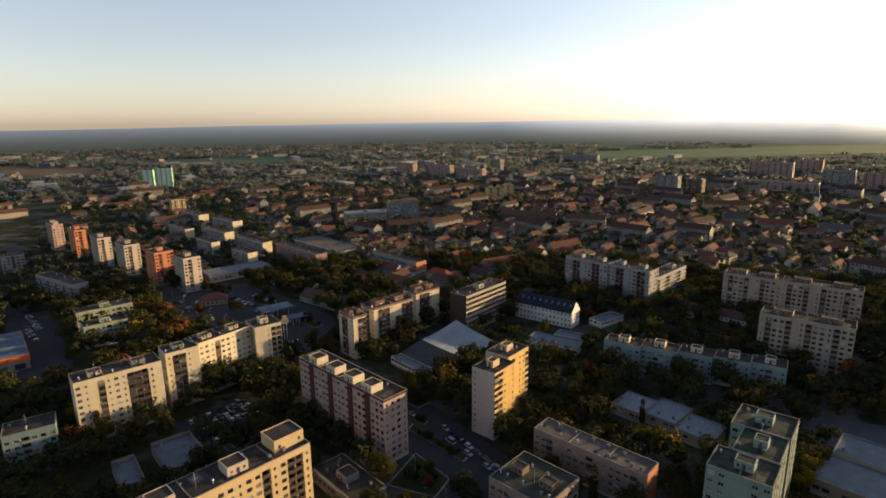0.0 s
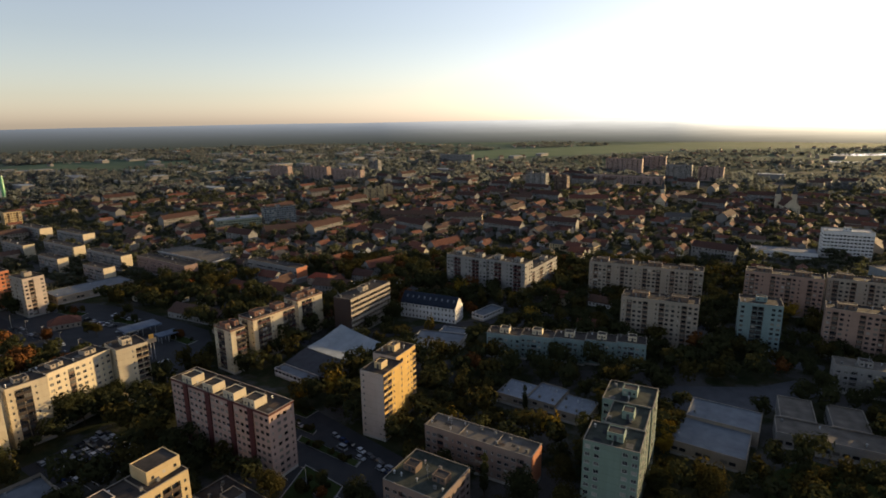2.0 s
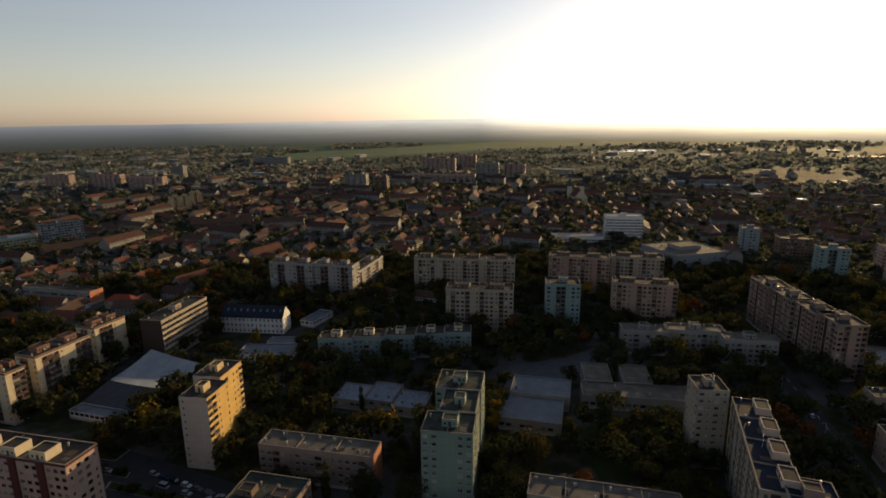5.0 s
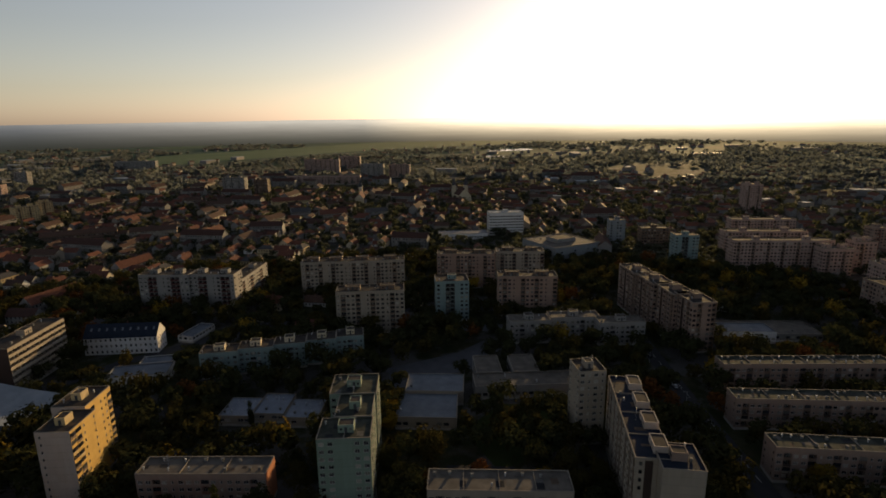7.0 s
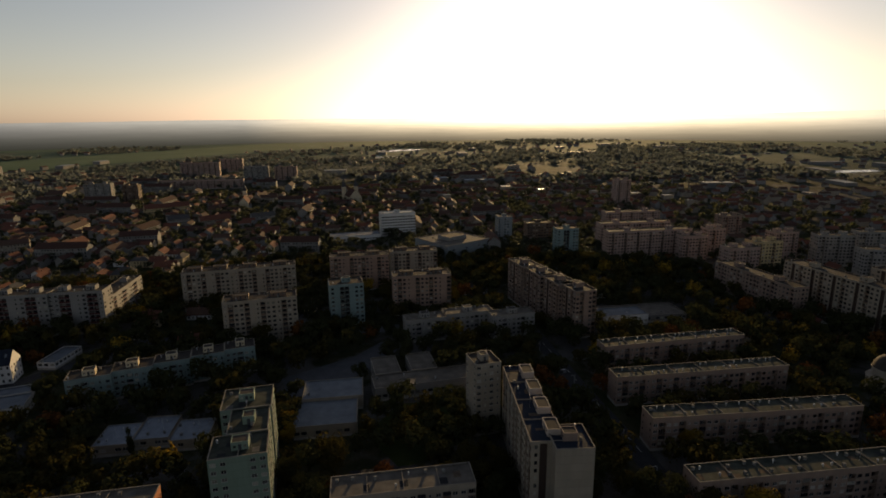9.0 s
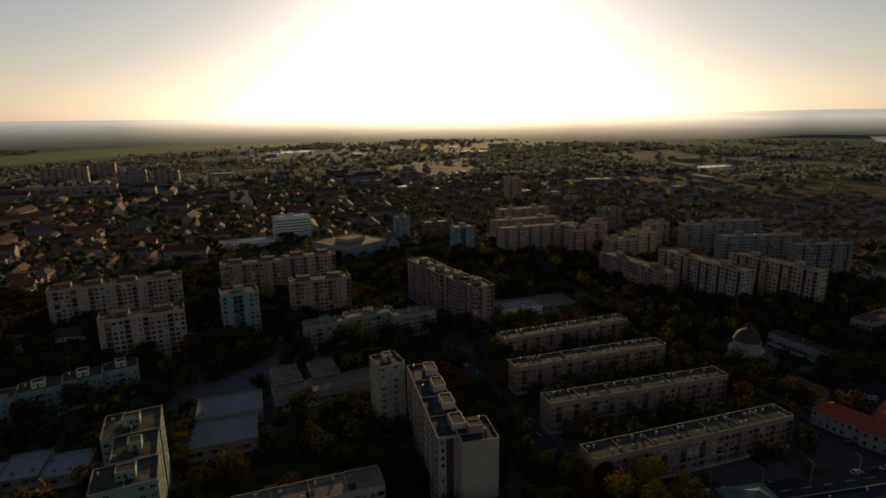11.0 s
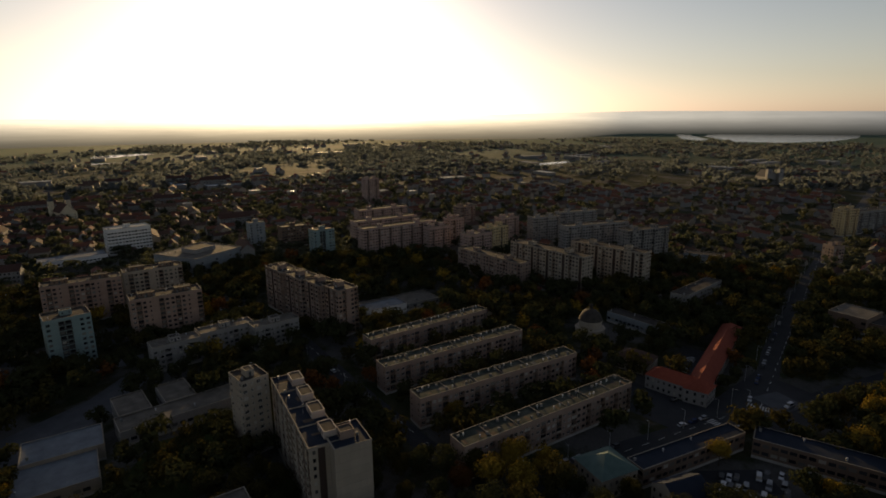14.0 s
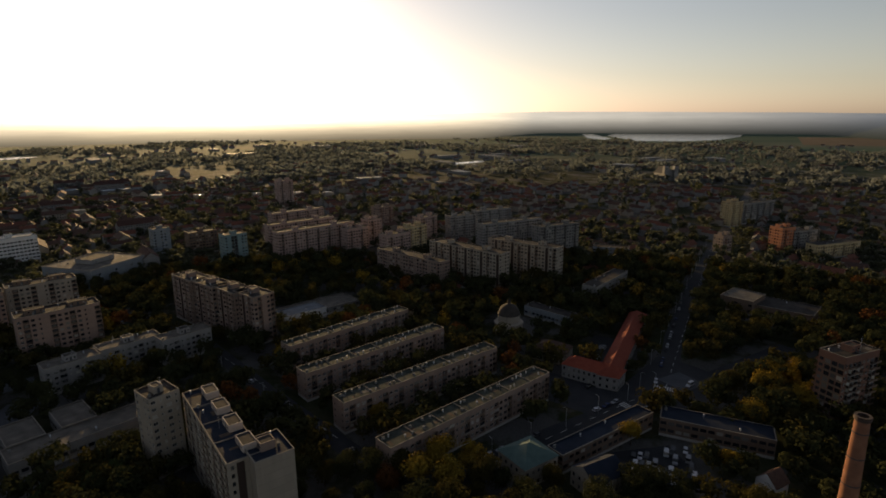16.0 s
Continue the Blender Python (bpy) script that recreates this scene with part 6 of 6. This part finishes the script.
car_row(-160, 400, -40, 12, 2.8, 90, .8, 83)
car_row(-150, 410, -40, 12, 2.8, 90, .7, 84)
car_row(-196, 392, -44, 16, 7.5, 0, .55, 91)
car_row(278, -72, -26, 9, 2.9, 90, .7, 96)
car_row(250, -63, -50, 4, 7, 0, .7, 97, True)
car_row(-118, 338, -44, 9, 2.8, 90, .8, 93)
car_row(-132, 372, -42, 8, 2.8, 90, .75, 94)
car_row(-34, 224, -61, 8, 9, 0, .5, 95)
car_row(-290, 365, -45, 16, 2.8, 90, .7, 85)
car_row(-278, 345, -45, 14, 2.8, 90, .7, 86)


# ---- street lamps and painted lines ----
def street_lamp(x, y, ang):
    root = thing("street_lamp", pose(x, y, 0, 0, 0, ang), "slim grey street lamp beside the road", "street lamp", "street lamps")
    s = Soup()
    s.tube(0, 0, 0, 8.5, .11, .07, 8)
    part("pole", s.mesh("pole", GALV), root)
    s = Soup()
    s.box(-.05, -.05, 8.4, 1.8, .05, 8.5, 0, True)
    part("arm", s.mesh("arm", GALV), root)
    s = Soup()
    s.box(1.5, -.16, 8.3, 2.3, .16, 8.42, 0, True)
    part("lamp_head", s.mesh("lamp_head", DARK_METAL), root)


for _k in range(12):
    street_lamp(250 + _k * 27, -88 - _k * 14.4, -116)
for _k in range(7):
    street_lamp(180 + _k * 11.5, 4 - _k * 16.5, 35)
for _k in range(6):
    street_lamp(270 - _k * 17, 128 - _k * 17.5, 135)

for _k in range(8):
    street_lamp(-205 + _k * 15.5, 398 - _k * 14.5, 50)
for _k in range(6):
    street_lamp(-46 + _k * 11.5, 240 - _k * 19, 150)

PAINT = rough_mat("road_paint", (0.4, 0.4, 0.4), (0.55, 0.55, 0.54), 2.0, .8)


def dashes(name, x, y, ang, n, step, L, W, label, turn=0):
    """A row of painted bars along a road."""
    s = Soup()
    for k in range(n):
        c, q = math.cos(radians(turn)), math.sin(radians(turn))
        u = k * step
        pts = [(-L / 2, -W / 2), (L / 2, -W / 2), (L / 2, W / 2), (-L / 2, W / 2)]
        s.poly([(u + a * c - b * q, a * q + b * c, 0) for a, b in pts])
    ob = new(name, s.mesh(name, PAINT))
    ob.matrix_world = pose(x, y, .05, 0, 0, ang)
    tagged(ob, label, "road marking", kind="structure")


dashes("lane_marking", 245, -98, -27, 40, 9, 4, .2, "dashed white lane lines on the boulevard")
dashes("lane_marking", 190, -15, -54, 12, 9, 4, .2, "dashed white lane lines on asphalt")
dashes("lane_marking", 280, 130, -134, 13, 9, 4, .2, "dashed white lane lines on asphalt")
dashes("lane_marking", -205, 396, -44, 14, 8, 3.5, .2, "dashed white lane lines on the junction")
dashes("lane_marking", -31, 212, -61, 9, 8, 3.5, .2, "dashed white lane lines on asphalt")
dashes("zebra_crossing", -96, 312, 40, 8, 1.2, .6, 4, "white zebra crossing at the junction")
dashes("zebra_crossing", 228, -80, 36, 8, 1.2, .6, 4, "white zebra crossing at the junction")
dashes("zebra_crossing", 252, -96, -116, 8, 1.2, .6, 4, "white zebra crossing at the junction")
dashes("parking_line", -101, 205, 46, 11, 2.8, .12, 24, "white bay lines in the car park", 0)

# ---- trees between the blocks, then houses and woods further out ----
def crown_template(rnd, r, hgt, lobes, leaves, size, cz, slot):
    v, f = crown_soup(rnd, r, hgt, lobes, leaves, size, cz)
    return np.array(v), f, [slot] * len(f)


def grove(az, d):
    """How wooded the ground is at this bearing and distance: courtyards of the estate are thick with trees."""
    x, y = d * math.sin(radians(az)), d * math.cos(radians(az))
    return noise.noise((x * .011, y * .011, 3.3)) * .55 + .9


def scatter_near():
    rnd = random.Random(11)
    cells, spots = {}, []
    for _ in range(34000):
        az = rnd.uniform(-44, 138)
        d = 115 + 470 * rnd.random() ** .7
        x, y = d * math.sin(radians(az)), d * math.cos(radians(az))
        if rnd.random() > grove(az, d) or not free(x, y, 3.2) or in_patch(x, y):
            continue
        c = (int(x // 4.4), int(y // 4.4))
        if any(cells.get((c[0] + i, c[1] + j)) for i in (-1, 0, 1) for j in (-1, 0, 1)):
            continue
        cells[c] = True
        q = rnd.random()
        kind = "green" if q < .60 else "olive" if q < .87 else "rust" if q < .905 else "gold" if q < .925 else "poplar" if q < .955 else "shrub"
        spots.append((d, x, y, kind))
    spots.sort()
    for d, x, y, kind in spots[:235]:
        tree(x, y, kind, rnd.randrange(3 if kind in ("green", "olive") else 2), rnd.uniform(.85, 1.25), rnd.uniform(0, 360))
    slot = {"green": 0, "olive": 1, "rust": 2, "gold": 3, "poplar": 1, "shrub": 0}
    temps = [crown_template(rnd, 5.2, 7.5, 10, 310, 0.76, 6.6, s) for s in (0, 0, 1, 1, 2, 3)]
    pick = {0: (0, 1), 1: (2, 3), 2: (4,), 3: (5,)}
    places = []
    for d, x, y, kind in spots[235:2500]:
        k = rnd.uniform(.85, 1.4)
        places.append((x, y, rnd.uniform(0, 6.28), k, k * rnd.uniform(.85, 1.15), rnd.choice(pick[slot[kind]])))
    far_mesh("estate_trees", temps, places, [LEAF_GREEN, LEAF_OLIVE, LEAF_RUST, LEAF_GOLD], "dark broadleaf trees crowded between the blocks", "trees")


def house_spots():
    rnd = random.Random(5)
    spots = []
    c, s = math.cos(radians(40)), math.sin(radians(40))
    for i in range(-75, 75):
        for j in range(-85, 85):
            u, v = i * 19 + rnd.uniform(-3, 3), j * 14.5 + rnd.uniform(-3, 3)
            x, y = u * c - v * s, u * s + v * c
            d, az = math.hypot(x, y), math.degrees(math.atan2(x, y))
            if not (-45 < az < 140 and 330 < d < 1050):
                continue
            town = math.exp(-((az - 18) / 30) ** 2) * .62
            if az > 75:
                town = .35 if d > 560 else .12
            if 40 < az <= 75:
                town = .55 if d > 600 else .04
            if rnd.random() > town or not free(x, y, 9) or in_patch(x, y):
                continue
            spots.append((d, x, y, 40 + rnd.choice((0, 90, 180, 270)) + rnd.uniform(-6, 6), rnd.randrange(12)))
    spots.sort()
    return spots


def scatter_houses():
    rnd = random.Random(21)
    for k in range(26):                   # two rows of houses along the boulevard
        for q in (-1, 1):
            u = 100 + k * 24 + rnd.uniform(-3, 3)
            x, y = 236 + u * .866 - q * 17 * .5 - (8 if q > 0 else 0), -96 - u * .5 - q * 17 * .866
            if free(x, y, 6) and rnd.random() < .85:
                house(x, y, -30 + (0 if q < 0 else 0) + rnd.uniform(-3, 3), rnd.randrange(12))
    spots = house_spots()
    for d, x, y, ang, k in spots[:225]:
        house(x, y, ang, k)
    return spots[225:]


def open_land(az, d):
    """How far the fields have taken over from woods and gardens, out towards the hills."""
    a = math.degrees(az)
    return max(0.0, min(1.0, (d - 1700) / 900)) * max(0.0, min(1.0, (a - 8) / 14)) * (.52 if a < 88 else .36)


def scatter_far(more):
    rnd = random.Random(8)
    temps = [crown_template(rnd, 4.6, 5.5, 4, 26, 2.1, 5.2, 0) for _ in range(5)]
    fine = [crown_template(rnd, 4.6, 5.5, 5, 46, 1.45, 5.2, 0) for _ in range(5)]
    places, town = [], []
    for _ in range(19000):
        az = radians(rnd.uniform(-46, 142))
        d = 500 + 2780 * rnd.random() ** 1.6
        x, y = d * math.sin(az), d * math.cos(az)
        if noise.noise((x * .0022, y * .0022, 9.4)) + .42 < open_land(az, d):
            continue
        dens = (noise.noise((x * .004, y * .004, 7.7)) * .9 + .6)
        if rnd.random() > dens or (d < 1100 and not free(x, y, 2.5)) or in_patch(x, y) or (d > 1100 and by_water(x, y)):
            continue
        k = rnd.uniform(.75, 1.3) * (1 + d / 5000)
        (places if d > 1000 + 300 * rnd.random() else town).append((x, y, rnd.uniform(0, 6.28), k, k * rnd.uniform(.7, 1.05), rnd.randrange(5)))
    for _ in range(5200):                 # garden trees crowd between the old town's houses
        az = radians(rnd.uniform(-34, 75))
        d = 480 + 620 * rnd.random() ** .8
        x, y = d * math.sin(az), d * math.cos(az)
        if free(x, y, 2.0) and not in_patch(x, y):
            k = rnd.uniform(.6, 1.15)
            town.append((x, y, rnd.uniform(0, 6.28), k, k * rnd.uniform(.8, 1.1), rnd.randrange(5)))
    for _ in range(4):
        v, f = [], []
        for k in range(5):
            cv, cf = crown_soup(rnd, 9, 7, 4, 14, 3.6, 5.0)
            n, dx, dy = len(v), rnd.uniform(-34, 34), rnd.uniform(-8, 8)
            v += [(x + dx, y + dy, max(.2, z)) for x, y, z in cv]
            f += [tuple(q + n for q in face) for face in cf]
        temps.append((np.array(v), f, [0] * len(f)))
    for _ in range(6600):
        az = radians(rnd.uniform(-46, 142))
        d = 1150 + 2150 * rnd.random() ** .85
        x, y = d * math.sin(az), d * math.cos(az)
        if noise.noise((x * .0022, y * .0022, 9.4)) + .42 < open_land(az, d):
            continue
        if rnd.random() > (noise.noise((x * .003, y * .003, 4.1)) + .62) or in_patch(x, y) or by_water(x, y):
            continue
        k = rnd.uniform(.8, 1.5)
        places.append((x, y, radians(rnd.choice((-50, 40)) + rnd.uniform(-15, 15)), k, k * rnd.uniform(.7, 1.1), rnd.randrange(5, 9)))
    far_mesh("town_trees", fine, town, [LEAF_MID], "dark garden trees among the town houses, slightly lightened for haze", "trees")
    far_mesh("far_woods", temps, places, [LEAF_HAZED], "far town trees in foliage tinted pale blue-green for haze", "trees")
    ht = []
    for k in range(9):
        L, D, h = rnd.uniform(9, 19), rnd.uniform(7, 10), rnd.choice((3.5, 5, 7))
        s = Soup()
        s.box(0, 0, 0, L, D, h, k % 3)
        o, e = .4, h + D * .4
        if k < 8:
            s.quad((-o, -o, h), (L + o, -o, h), (L + o, D / 2, e), (-o, D / 2, e), 3 + k % 3)
            s.quad((L + o, D + o, h), (-o, D + o, h), (-o, D / 2, e), (L + o, D / 2, e), 3 + k % 3)
            s.poly(((0, D, h), (0, 0, h), (0, D / 2, e)), k % 3)
            s.poly(((L, 0, h), (L, D, h), (L, D / 2, e)), k % 3)
        ht.append((np.array(s.v), s.f, s.i))
    for k in range(4):
        L, D, h = rnd.uniform(45, 95), rnd.uniform(18, 32), rnd.uniform(6, 10)
        s = Soup()
        s.box(0, 0, 0, L, D, h, 2)
        s.box(-.5, -.5, h, L + .5, D + .5, h + .5, 6 + k % 2, True)
        ht.append((np.array(s.v), s.f, s.i))
    for k in range(6):                    # longer town buildings of two to four storeys, with rows of windows
        L, D, h = rnd.uniform(26, 52), rnd.uniform(11, 14), 3.2 * (2 + k % 3)
        s = Soup()
        s.box(0, 0, 0, L, D, h, k % 3)
        o, e = .5, h + D * (.3 + .05 * (k % 3))
        s.quad((-o, -o, h), (L + o, -o, h), (L + o, D / 2, e), (-o, D / 2, e), 3 + k % 3)
        s.quad((L + o, D + o, h), (-o, D + o, h), (-o, D / 2, e), (L + o, D / 2, e), 3 + k % 3)
        s.poly(((0, D, h), (0, 0, h), (0, D / 2, e)), k % 3)
        s.poly(((L, 0, h), (L, D, h), (L, D / 2, e)), k % 3)
        for lv in range(2 + k % 3):
            for q in range(int(L / 2.8)):
                u, z = 1 + q * 2.8, lv * 3.2 + 1
                s.quad((u, -.05, z), (u + 1.2, -.05, z), (u + 1.2, -.05, z + 1.5), (u, -.05, z + 1.5), 8)
                s.quad((u + 1.2, D + .05, z), (u, D + .05, z), (u, D + .05, z + 1.5), (u + 1.2, D + .05, z + 1.5), 8)
        ht.append((np.array(s.v), s.f, s.i))
    places = [(x, y, radians(a), 1.0, 1.0, k % 8) for d, x, y, a, k in more]
    for _ in range(230):
        az = radians(rnd.uniform(-30, 62))
        d = 500 + 800 * rnd.random()
        x, y = d * math.sin(az), d * math.cos(az)
        a = 40 + rnd.choice((0, 90)) + rnd.uniform(-8, 8)
        mx, my = x + 20 * math.cos(radians(a)), y + 20 * math.sin(radians(a))
        if free(x, y, 8) and free(mx, my, 9) and not in_patch(x, y):
            places.append((x, y, radians(a), 1.0, 1.0, rnd.randrange(13, 19)))
            claim(x, y, a, 40, 13)
    for _ in range(4200):
        az = radians(rnd.uniform(-46, 142))
        d = 1000 + 2000 * rnd.random() ** 1.3
        x, y = d * math.sin(az), d * math.cos(az)
        if noise.noise((x * .003, y * .003, 1.2)) + .2 < rnd.random() * .7 or (d < 1100 and not free(x, y, 12)) or in_patch(x, y):
            continue
        places.append((x, y, radians(40 + rnd.choice((0, 90)) + rnd.uniform(-8, 8)), rnd.uniform(.8, 1.3), rnd.uniform(.8, 1.2), rnd.randrange(9)))
    for _ in range(150):
        az = radians(rnd.uniform(-40, 12) if rnd.random() < .7 else rnd.uniform(12, 130))
        d = 1150 + 1900 * rnd.random()
        x, y = d * math.sin(az), d * math.cos(az)
        if not in_patch(x, y):
            places.append((x, y, radians(40 + rnd.choice((0, 90)) + rnd.uniform(-8, 8)), 1.0, 1.0, rnd.randrange(9, 13)))
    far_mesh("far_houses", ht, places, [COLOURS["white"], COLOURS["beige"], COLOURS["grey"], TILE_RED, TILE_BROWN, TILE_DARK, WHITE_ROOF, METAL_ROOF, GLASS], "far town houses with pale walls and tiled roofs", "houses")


for _k, (_x, _y) in enumerate([(177, 21), (182, 8), (181, -4), (172, -8), (171, 4), (171, 15), (243, -129), (240, -141), (257, -165), (226, -141), (227, -153), (212, -123), (209, -138), (250, -150), (235, -158)]):
    tree(_x, _y, "gold" if _k % 3 else "olive", _k % 2, 1.25, _k * 50)
for _k, (_x, _y) in enumerate([(216, 36), (130, 177), (126, 172), (201, -69), (184, -101), (-14, 246)]):
    tree(_x, _y, "gold", _k % 2, .95, _k * 70)
for _k, (_x, _y) in enumerate([(-103, 258), (-109, 252), (-116, 246), (-99, 263), (41, 340)]):
    tree(_x, _y, "green", _k % 3, 1.35, _k * 70)
for _k, (_x, _y) in enumerate([(-150, 372), (-143, 366), (-170, 365), (-135, 402), (-190, 420), (-120, 330), (-112, 326), (-210, 385)]):
    tree(_x, _y, ("green", "olive", "rust")[_k % 3], _k % 2, .8, _k * 70)
for _k, (_x, _y) in enumerate([(84, 213), (-146, 209), (-143, 207)]):
    tree(_x, _y, "poplar", _k % 2, .95, _k * 70)
scatter_near()
scatter_far(scatter_houses())
